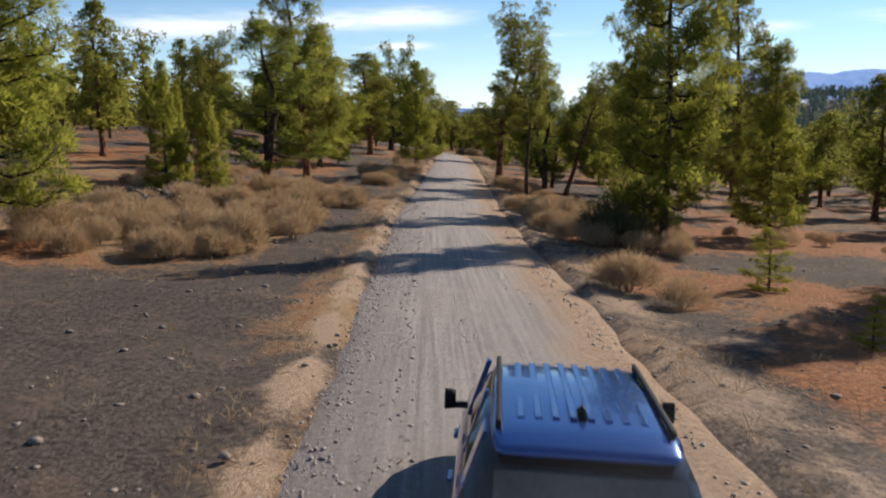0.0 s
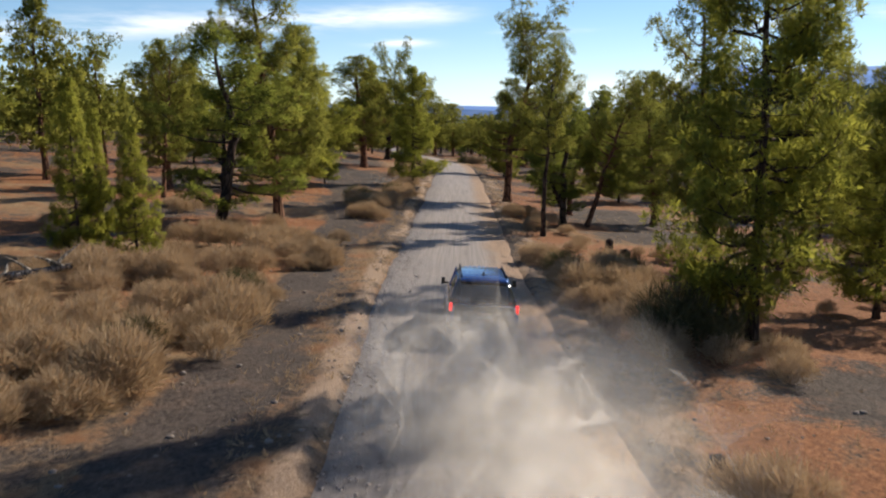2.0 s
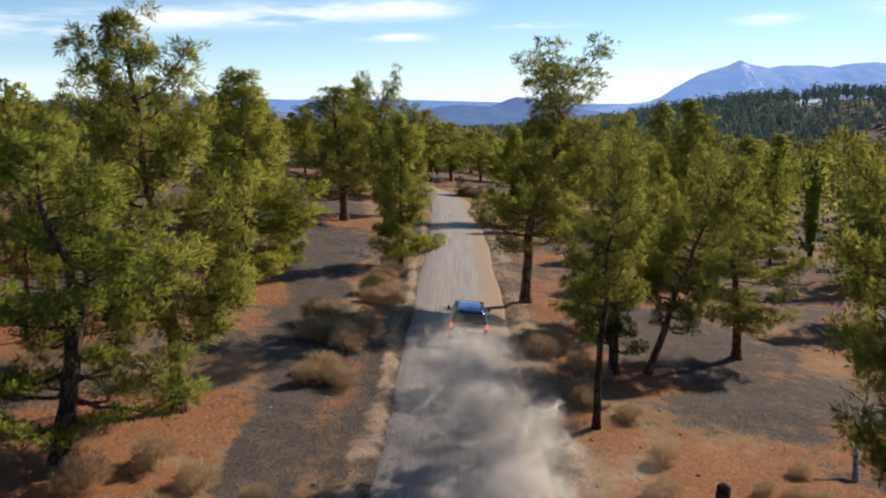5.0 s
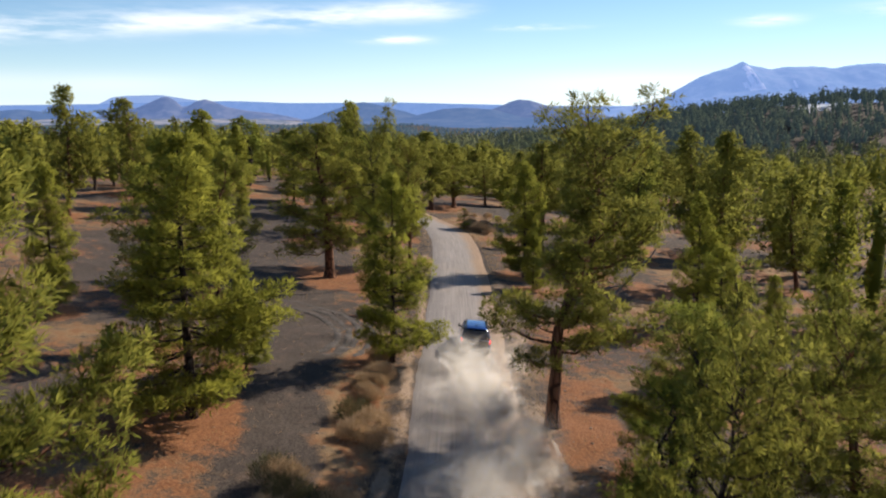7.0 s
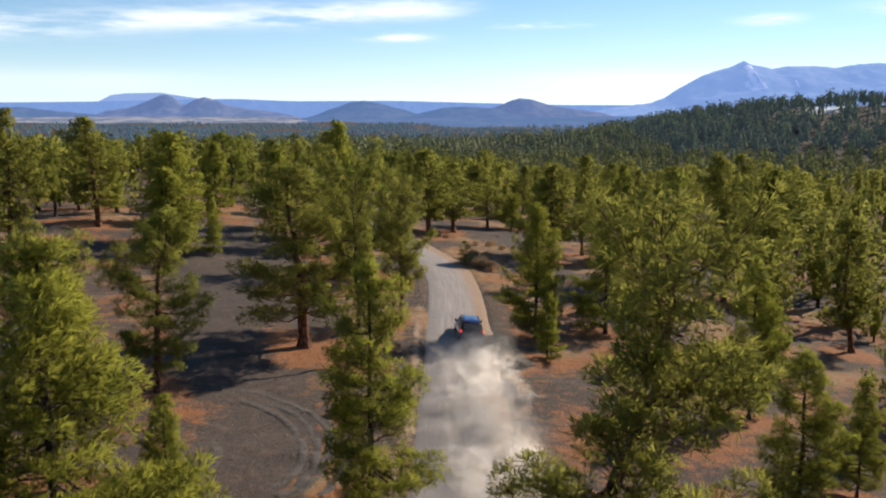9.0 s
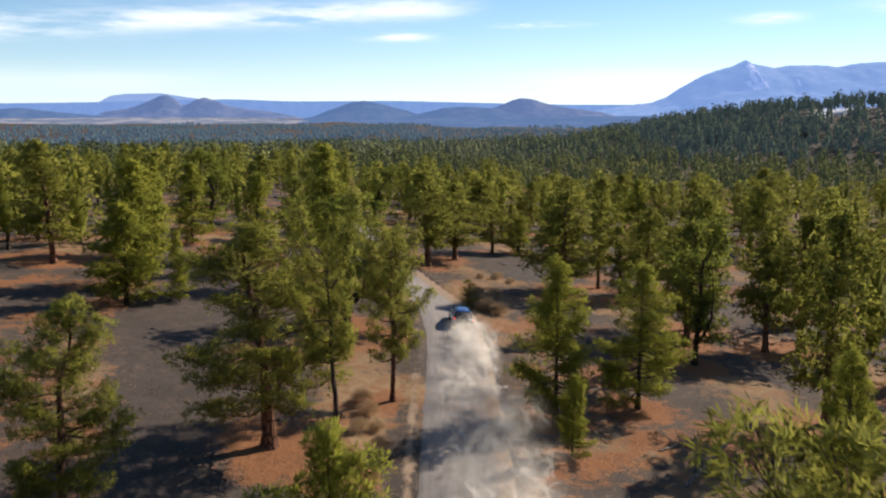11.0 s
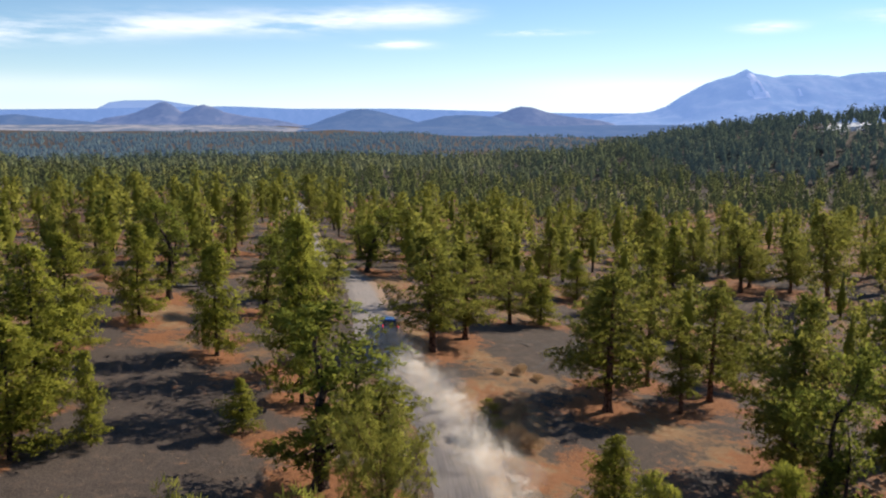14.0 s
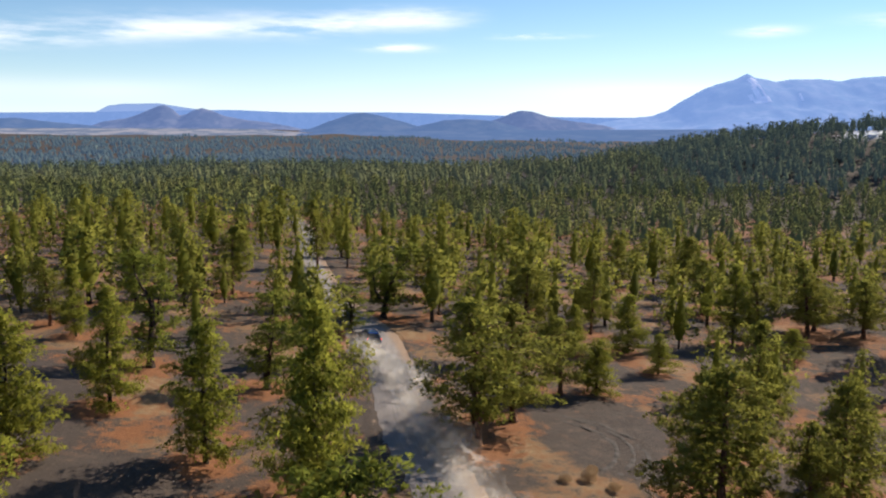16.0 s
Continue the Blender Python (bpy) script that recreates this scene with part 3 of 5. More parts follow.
M_PALE_SLOPE = distance_mat("pale_slope_patch", (0.34, 0.32, 0.33), (0.25, 0.385, 0.80), 0.56, (0.5, 0.46, 0.45))


def far_ridge(name, label, dist, pts, depth, mat, rough=0.06):
    return ridge(name, label, dist, [(far_x(px, dist), far_h(up, dist)) for px, up in pts], depth, mat, rough)


mountain = far_ridge("backdrop_mountain", "tall hazy blue mountain with paler patches", 4600,
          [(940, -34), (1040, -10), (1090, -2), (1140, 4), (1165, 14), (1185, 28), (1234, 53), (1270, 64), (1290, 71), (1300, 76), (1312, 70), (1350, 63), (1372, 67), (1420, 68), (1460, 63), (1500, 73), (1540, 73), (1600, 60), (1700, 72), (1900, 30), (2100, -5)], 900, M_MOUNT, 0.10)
# the paler patches that run down from the summit
mountain.data.materials.append(M_PALE_SLOPE)
for face in mountain.data.polygons:
    x, y, z = face.center
    across, up = 784 + (x / y - 0.0175) * 1444, (z - 19.0) / y * 1444
    down = 72 - up
    if y < 4600 and 3 < down < 46 and 1300 + 0.35 * down + 4 * float(wave(x, z, 40, 81)) < across < 1306 + 0.80 * down + 8 * float(wave(x, z, 50, 82)):
        face.material_index = 1
    elif y < 4600 and 34 < down < 42 and 1300 < across < 1400 and float(wave(x, z, 60, 83)) > 0.35:
        face.material_index = 1
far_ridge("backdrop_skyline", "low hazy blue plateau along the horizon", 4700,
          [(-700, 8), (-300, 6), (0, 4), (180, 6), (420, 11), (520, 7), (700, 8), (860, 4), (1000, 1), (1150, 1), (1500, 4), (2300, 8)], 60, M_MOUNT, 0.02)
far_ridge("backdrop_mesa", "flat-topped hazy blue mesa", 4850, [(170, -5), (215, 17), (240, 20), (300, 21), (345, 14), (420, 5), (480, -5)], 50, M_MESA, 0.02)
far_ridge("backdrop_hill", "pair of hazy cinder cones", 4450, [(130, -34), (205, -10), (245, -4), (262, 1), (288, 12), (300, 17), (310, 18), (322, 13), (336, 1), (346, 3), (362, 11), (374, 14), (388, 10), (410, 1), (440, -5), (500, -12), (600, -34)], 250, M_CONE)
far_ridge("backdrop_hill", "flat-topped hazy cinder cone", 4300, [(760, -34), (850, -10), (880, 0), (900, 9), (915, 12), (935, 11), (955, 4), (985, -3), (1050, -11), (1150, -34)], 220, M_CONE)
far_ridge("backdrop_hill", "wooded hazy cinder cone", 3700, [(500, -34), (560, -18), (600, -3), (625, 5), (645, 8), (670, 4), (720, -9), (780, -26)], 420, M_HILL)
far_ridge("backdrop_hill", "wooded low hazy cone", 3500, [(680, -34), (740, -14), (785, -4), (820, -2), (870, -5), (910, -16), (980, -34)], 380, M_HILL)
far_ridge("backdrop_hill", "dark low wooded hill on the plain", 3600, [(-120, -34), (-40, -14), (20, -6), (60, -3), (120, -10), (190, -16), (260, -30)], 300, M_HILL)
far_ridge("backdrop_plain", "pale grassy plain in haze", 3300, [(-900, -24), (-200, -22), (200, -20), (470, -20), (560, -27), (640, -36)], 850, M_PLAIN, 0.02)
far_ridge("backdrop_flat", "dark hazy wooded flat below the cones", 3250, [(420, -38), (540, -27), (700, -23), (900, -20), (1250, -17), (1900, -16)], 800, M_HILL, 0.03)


# ---- trees ----
def tube(points, radii, sides=6):
    """Verts and triangles of a tapered tube along points."""
    points = np.asarray(points, float)
    n = len(points)
    tang = np.gradient(points, axis=0)
    tang /= np.linalg.norm(tang, axis=1)[:, None] + 1e-9
    ref = np.where(np.abs(tang[:, 2:3]) > 0.8, [[1.0, 0, 0]], [[0, 0, 1.0]])
    a = np.cross(tang, ref)
    a /= np.linalg.norm(a, axis=1)[:, None]
    b = np.cross(tang, a)
    ang = np.linspace(0, 2 * np.pi, sides, endpoint=False)
    v = points[:, None] + np.asarray(radii)[:, None, None] * (a[:, None] * np.cos(ang)[None, :, None] + b[:, None] * np.sin(ang)[None, :, None])
    f = []
    for i in range(n - 1):
        for j in range(sides):
            p, q = i * sides + j, i * sides + (j + 1) % sides
            f += [(p, q, q + sides), (p, q + sides, p + sides)]
    return v.reshape(-1, 3), f


def join(pieces):
    vs, fs, o = [], [], 0
    for v, f in pieces:
        vs.append(v)
        fs.append(np.asarray(f) + o)
        o += len(v)
    return np.concatenate(vs), np.concatenate(fs)


def tufts(centres, axes, radius, blades, width, r):
    """Bunches of needles: spiky triangles fanning out from each centre."""
    n = len(centres)
    d = r.normal(size=(n, blades, 3))
    d /= np.linalg.norm(d, axis=2)[..., None]
    d = d + 0.55 * axes[:, None]
    d /= np.linalg.norm(d, axis=2)[..., None]
    side = np.cross(d, r.normal(size=(n, blades, 3)))
    side /= np.linalg.norm(side, axis=2)[..., None] + 1e-9
    L = (radius * r.uniform(0.65, 1.2, (n, blades)))[..., None]
    c = centres[:, None]
    w = width * r.uniform(0.7, 1.3, (n, blades))[..., None]
    v = np.stack([c + d * L * 0.12 - side * w * 0.35, c + d * L * 0.62 + side * w, c + d * L], 2)
    v2 = np.stack([c + d * L * 0.12 - side * w * 0.35, c + d * L, c + d * L * 0.55 - side * w], 2)
    v = np.concatenate([v, v2], 1) if blades <= 5 else v
    verts = v.reshape(-1, 3)
    return verts, np.arange(len(verts)).reshape(-1, 3)


def soften(me, centres, lift):
    """Lets each bunch take the light as a soft round body."""
    co = np.empty(len(me.vertices) * 3, np.float32)
    me.vertices.foreach_get("co", co)
    n = co.reshape(-1, 3) - centres
    n = n / (np.linalg.norm(n, axis=1)[:, None] + 1e-6) + np.array([0, 0, lift])
    n /= np.linalg.norm(n, axis=1)[:, None] + 1e-6
    me.polygons.foreach_set("use_smooth", np.ones(len(me.polygons), bool))
    me.normals_split_custom_set_from_vertices(n.tolist())


def inner_mass(profile, levels, around, r, size=0.72, rough=0.30):
    """The ragged dense middle of a crown, in unit height and radius: uneven shelves of foliage round the stem."""
    us, ps = profile
    u = np.linspace(us[0] + 0.02, 0.985, levels)
    v = [[0, 0, us[0] + 0.05]]
    for i, h in enumerate(u):
        shelf = 1.0 + (0.22 if i % 2 else -0.16)
        for j in range(around):
            a = 2 * math.pi * (j + 0.5 * (i % 2) + r.uniform(-0.25, 0.25)) / around
            q = size * np.interp(h, us, ps) * shelf * r.uniform(1 - rough, 1 + rough)
            v.append([q * math.cos(a), q * math.sin(a), h + r.uniform(-0.03, 0.03) - 0.05 * (i % 2)])
    v.append([0, 0, 1.0])
    f = [(0, 1 + (j + 1) % around, 1 + j) for j in range(around)]
    for i in range(levels - 1):
        for j in range(around):
            a, b = 1 + i * around + j, 1 + i * around + (j + 1) % around
            f += [(a, b, b + around), (a, b + around, a + around)]
    o = 1 + (levels - 1) * around
    f += [(o + j, o + (j + 1) % around, len(v) - 1) for j in range(around)]
    v = np.array(v, float)
    return v, np.array(f)


PROFILE = {
    "y": ([0.10, 0.16, 0.30, 0.5, 0.75, 0.92, 1.0], [0.55, 0.95, 1.0, 0.84, 0.52, 0.24, 0.06]),
    "o": ([0.20, 0.28, 0.40, 0.56, 0.74, 0.90, 1.0], [0.50, 0.90, 1.0, 0.92, 0.68, 0.36, 0.08]),
    "s": ([0.26, 0.36, 0.52, 0.7, 0.86, 0.95, 1.0], [0.50, 0.90, 0.95, 0.70, 0.85, 0.75, 0.3]),
    "b": ([0.14, 0.24, 0.40, 0.6, 0.80, 0.93, 1.0], [0.55, 0.95, 1.0, 0.92, 0.68, 0.38, 0.10]),
    "h": ([0.50, 0.56, 0.66, 0.78, 0.9, 0.97, 1.0], [0.45, 0.80, 0.80, 0.75, 1.0, 0.8, 0.3]),
    "k": ([0.10, 0.2, 0.4, 0.7, 1.0], [0.8, 1.0, 0.85, 0.5, 0.1]),
}
BOUGHS = {"h": 30, "y": 66, "o": 50, "s": 44, "b": 46, "k": 30}


def needle_clumps(places, ways, sizes, per, blades, length, width, r):
    """Rounded sprays of foliage: bunches of needles over the upper shell of each flattened clump."""
    n = len(places)
    d = r.normal(size=(n, per, 3))
    d[..., 2] = np.abs(d[..., 2]) * 0.9 - 0.25
    d /= np.linalg.norm(d, axis=2)[..., None]
    q = r.uniform(0.35, 1.0, (n, per, 1)) ** 0.6
    c = places[:, None] + d * q * sizes[:, None, None] * np.array([1.15, 1.15, 0.62])
    ax = d * 1.1 + ways[:, None] * 0.8
    v, f = tufts(c.reshape(-1, 3), ax.reshape(-1, 3), length, blades, width, r)
    mids = np.repeat(places - [0, 0, 0.10], len(v) // n, axis=0)
    return (v, f), mids


def tree_shape(kind, seed, fine):
    """A pine 10 m high with a crown 2.5 m in radius: trunk (with limbs) and needles, as verts and faces."""
    r = np.random.default_rng(seed)
    H, R = 10.0, 2.5
    hs = np.linspace(0, H * 0.985, 14)
    bend = {"h": 0.15, "y": 0.04, "o": 0.12, "s": 0.18, "b": 0.26, "k": 0.05}[kind]
    wx, wy = (np.cumsum(r.normal(0, bend, 14)) * np.linspace(0, 1, 14) for _ in range(2))
    trunk = np.c_[wx, wy, hs]
    thick = {"h": 0.20, "y": 0.15, "o": 0.22, "s": 0.22, "b": 0.25, "k": 0.12}[kind]
    rad = thick * (1 - hs / H) ** 0.75 + 0.015
    rad[0] *= 1.4
    wood = [tube(trunk, rad, 9 if fine else 5)]
    stems = [(trunk, hs, 1.0)]
    if kind == "b":
        # a second and third leader, parting low down
        for k, turn in enumerate((r.uniform(0, 6.28), r.uniform(0, 6.28))):
            p0 = trunk[2 + k]
            o = np.array([math.cos(turn), math.sin(turn), 0])
            fork = np.array([p0, p0 + o * 0.55 + [0, 0, 0.7], p0 + o * 1.0 + [0, 0, 2.0], p0 + o * 1.25 + [0, 0, 3.7], p0 + o * 1.2 + [0, 0, 5.2]])
            fork[1:] += r.normal(0, 0.14, (4, 3))
            wood.append(tube(fork, [thick * 0.7, thick * 0.55, thick * 0.42, thick * 0.25, 0.03], 7 if fine else 4))
            stems.append((fork, fork[:, 2], 0.62))
    us, ps = PROFILE[kind]
    n = BOUGHS[kind] if fine else int(BOUGHS[kind] * 0.8)
    ph = r.uniform(0, 2 * np.pi, 4)
    spots, ways, sizes = [], [], []
    for i in range(n):
        u = us[0] + (1 - us[0]) * (i + r.uniform(0, 1)) / n
        u = min(u, 0.985)
        stem, sh, reach = stems[i % len(stems)] if len(stems) > 1 and u < 0.8 else stems[0]
        z0 = float(np.clip(u * H, sh[0] + 0.3, sh[-1]))
        base = np.array([np.interp(z0, sh, stem[:, k]) for k in range(3)])
        a = i * 2.4 + r.normal(0, 0.55)
        lob = 1.0 + 0.20 * math.sin(a * 2 + ph[0] + 6 * u) + 0.20 * math.sin(a + ph[1] - 9 * u) + 0.12 * math.sin(23 * u + ph[2])
        L = R * np.interp(u, us, ps) * max(0.45, lob) * r.uniform(0.72, 1.12) * (reach if reach < 1 else 1.0)
        if kind in "osh" and r.random() < 0.16:
            L *= 0.45
        rise = np.interp(u, [0.1, 0.45, 0.8, 1.0], [-0.22, 0.06, 0.40, 1.0]) + r.normal(0, 0.12)
        if kind in "sbh":
            rise += 0.14
        out = np.array([math.cos(a), math.sin(a), 0])
        cross = np.array([-out[1], out[0], 0])
        q = np.linspace(0, 1, 6)
        sag = -0.12 * L * np.sin(q * np.pi) + 0.16 * L * q**3
        pts = base + out * (L * q)[:, None] + np.array([0, 0, 1]) * (rise * L * q + sag)[:, None]
        pts[1:] += r.normal(0, 0.05 * L, (5, 3)) * np.array([1, 1, 0.5])
        lr = np.interp(u, [0, 1], [0.072, 0.022]) * (1.35 if kind in "sbh" else 1.0) * min(1.0, L / 1.5)
        wood.append(tube(pts, np.linspace(lr, 0.010, 6), 5) if fine else tube(pts[::2], np.linspace(lr, 0.010, 3), 3))
        # side twigs, each ending in a spray
        m = max(2, int((4.3 if fine else 3.0) * L) + 1)
        inner = 0.28 if kind in "yk" else 0.40
        for c in range(m + 1):
            s = 1.0 if c == m else inner + (1 - inner) * (c + r.uniform(0, 0.9)) / m
            st = np.array([np.interp(max(0.1, s - 0.12), q, pts[:, k]) for k in range(3)])
            wing = (1 if c % 2 else -1) * (0.10 + 0.36 * L * (1.1 - s) * r.uniform(0.5, 1.2)) if c < m else 0.0
            p = np.array([np.interp(s, q, pts[:, k]) for k in range(3)]) + cross * wing + out * abs(wing) * 0.4 + r.normal(0, 0.07, 3) + [0, 0, 0.10]
            if fine:
                wood.append(tube(np.array([st, p]), [0.016, 0.006], 3))
            spots.append(p)
            ways.append(out * 0.45 + np.array([0, 0, 0.75]))
            sizes.append(r.uniform(0.28, 0.48) * (0.75 + 0.25 * min(1, L / 1.5)))
    spots, ways, sizes = np.array(spots), np.array(ways), np.array(sizes)
    if fine:
        leaves, mids = needle_clumps(spots, ways, sizes, 9, 9, 0.29, 0.028, r)
    else:
        leaves, mids = needle_clumps(spots, ways, sizes * 1.15, 6, 6, 0.27, 0.058, r)
    # true to the stated height and spread
    wood = join(wood)
    k = np.array([2.5, 2.5, 0]) / np.percentile(np.hypot(leaves[0][:, 0], leaves[0][:, 1]), 93) + np.array([0, 0, H / np.percentile(leaves[0][:, 2], 99.8)])
    crown, mids = (leaves[0] * k, leaves[1]), mids * k
    if not fine:
        # heavier sprays close to the stem
        pick = r.choice(len(spots), int(len(spots) * 0.6), replace=False)
        stem = np.c_[np.interp(spots[pick, 2], hs, trunk[:, 0]), np.interp(spots[pick, 2], hs, trunk[:, 1]), spots[pick, 2]]
        deep = stem + (spots[pick] - stem) * r.uniform(0.3, 0.8, (len(pick), 1))
        (v, f), inner_mids = needle_clumps(deep, ways[pick], sizes[pick] * 1.2, 3, 6, 0.36, 0.11, r)
        crown = join([crown, (v * k, f)])
        mids = np.concatenate([mids, inner_mids * k])
    return (wood[0] * k, wood[1]), crown, mids


NEEDLE_OF = {"h": M_NEEDLE, "y": M_NEEDLE_YOUNG, "o": M_NEEDLE, "s": M_NEEDLE, "b": M_JUNIPER, "k": M_SAPLING}
LABEL_OF = {
    "h": "tall bare-trunked pine with a small high crown",
    "y": "young conical green pine with branches low down",
    "o": "mature ponderosa pine with bare lower orange trunk",
    "s": "tall open-crowned old pine with crooked limbs",
    "b": "dark green bushy forked tree with dense low crown",
    "k": "small yellow-green pine sapling in dry grass",
}
SHAPES = {}


def tree_proto(kind, seed, fine):
    key = (kind, seed, fine)
    if key not in SHAPES:
        wood, leaves, centres = tree_shape(kind, 100 + seed * 13 + ord(kind), fine)
        bark = M_BARK_RED if kind in "os" else M_BARK
        crown = mesh_from("crown", *leaves, NEEDLE_OF[kind])
        soften(crown, centres, 0.25)
        SHAPES[key] = (mesh_from("trunk", *wood, bark, True), crown)
    return SHAPES[key]


def plant(kind, seed, fine, x, y, h, r, turn=0.0, lean=0.0):
    trunk, crown = tree_proto(kind, seed, fine)
    r *= 1.0 if fine else 1.14
    tree = tagged(new({"k": "pine_sapling", "b": "juniper_tree"}.get(kind, "pine_tree")), LABEL_OF[kind], "tree", "trees of the open pine forest")
    for name, me in (("trunk", trunk), ("crown", crown)):
        new(name, me).parent = tree
    tip = math.atan2(lean, h)
    tree.matrix_world = Matrix.Translation((x, y, gz(x, y) - 0.12)) @ Matrix.Rotation(tip, 4, "Y") @ Matrix.Rotation(turn, 4, "Z") @ Matrix.Diagonal((r / 2.5, r / 2.5, h / 10.0, 1))
    return tree


for i, (x, y, h, r, lean, kind) in enumerate(TREES):
    plant(kind, i % 4, y < 128 and abs(x) < 26, x, y, h, r, rng.uniform(0, 6.28), lean)


def clear_of(x, y, taken, gap):
    return all((x - a) ** 2 + (y - b) ** 2 > gap**2 for a, b in taken)


def forest_fill():
    """The open forest beyond the measured trees: single trees first, then the wood that nobody could count."""
    r = np.random.default_rng(31)
    taken = [(t[0], t[1]) for t in TREES]
    many = []
    for _ in range(13000):
        y = r.uniform(20, 560)
        x = r.uniform(-0.75 * y - 30, 0.75 * y + 30)
        edge = np.interp(y, [20, 90, 150, 200, 250], [24, 34, 43, 43, 0])
        if y > 196:
            edge = 0
        if abs(x) < edge or (y < 196 and abs(x) < 44 and y > 130) or abs(off_road(np.array([x]), np.array([y]))[0]) < np.interp(y, [200, 225, 285, 300], [7.5, 5.0, 5.0, 2.6]):
            continue
        if 2 < x < 28 and y < 212:
            continue
        if y < 110 and abs(x) < 30 + 0.05 * y:
            continue
        gap = 8.2 + 3.4 * float(wave(x, y, 60, 91))
        if not clear_of(x, y, taken, max(4.6, gap)):
            continue
        taken.append((x, y))
        h = r.uniform(6.0, 11.5) if y < 240 else r.uniform(5.5, 8.0) + 5.0 * r.random() ** 1.5
        kind = str(r.choice(list("yooooosb")))
        rad = h * {"y": 0.31, "o": 0.37, "s": 0.33, "b": 0.40}[kind] * r.uniform(0.85, 1.2)
        many.append((x, y, h, rad, kind))
    many.sort(key=lambda t: t[1])
    for x, y, h, rad, kind in many[:64]:
        plant(kind, int(r.integers(4)), False, x, y, h, rad, r.uniform(0, 6.28))
    return [t[:4] for t in many[64:]]


MANY = forest_fill()


def scatter_mesh(name, places, protos, mat, label, category):
    """Many copies of simple shapes joined into one mesh."""
    r = np.random.default_rng(len(places))
    vs, fs, ns, o = [], [], [], 0
    for x, y, h, rad in places:
        v, f, mid = protos[int(r.integers(len(protos)))]
        a = r.uniform(0, 6.28)
        c, s = math.cos(a), math.sin(a)
        w = np.c_[(v[:, 0] * c - v[:, 1] * s) * rad, (v[:, 0] * s + v[:, 1] * c) * rad, v[:, 2] * h] + [x, y, gz(x, y) - 0.1]
        vs.append(w)
        fs.append(f + o)
        o += len(v)
        if mid is not None:
            q = (v - mid) * [1, 1, 3.0] + v * [0.5, 0.5, 0]
            ns.append(np.c_[q[:, 0] * c - q[:, 1] * s, q[:, 0] * s + q[:, 1] * c, q[:, 2] + 0.15])
    me = mesh_from(name, np.concatenate(vs), np.concatenate(fs), mat, True)
    if ns:
        n = np.concatenate(ns)
        n /= np.linalg.norm(n, axis=1)[:, None] + 1e-6
        me.normals_split_custom_set_from_vertices(n.tolist())
    return tagged(new(name, me), label, category, kind="stuff")


def simple_pine(seed, n, per, blades, spread, levels=5, around=6, core=0.5):
    """A crown in unit size: n rounded sprays round an unseen stem, with a ragged dense middle."""
    r = np.random.default_rng(seed)
    kind = "yooyby"[seed % 6]
    us, ps = PROFILE[kind]
    u = us[0] + (1.0 - us[0]) * (np.arange(n) + r.random(n)) / n * 0.97
    a = np.arange(n) * 2.4 + r.normal(0, 0.5, n)
    lob = 1 + 0.25 * np.sin(2 * a + 7 * u + r.uniform(0, 6)) + 0.15 * np.sin(19 * u + r.uniform(0, 6))
    q = np.interp(u, us, ps) * lob * np.sqrt(r.uniform(0.12, 0.95, n))
    c = np.c_[q * np.cos(a), q * np.sin(a), u]
    ways = np.c_[np.cos(a) * 0.4, np.sin(a) * 0.4, 0.7 + 0 * a]
    (v, f), mid = needle_clumps(c * [1, 1, 3.0], ways, np.full(n, spread * 0.7), per, blades, spread, spread * 0.30, r)
    v, mid = v / [1, 1, 3.0], mid / [1, 1, 3.0]
    w, g = inner_mass(PROFILE[kind], levels, around, r, core, 0.38)
    return np.concatenate([v, w]), np.concatenate([f, g + len(v)]), np.concatenate([mid, w * [0, 0, 0.8] + [0, 0, 0.05]])


def simple_trunk():
    v, f = tube(np.array([[0, 0, 0], [0.02, 0, 0.3], [0, 0, 0.75]]), [0.075, 0.06, 0.03], 4)
    return v, np.asarray(f), None


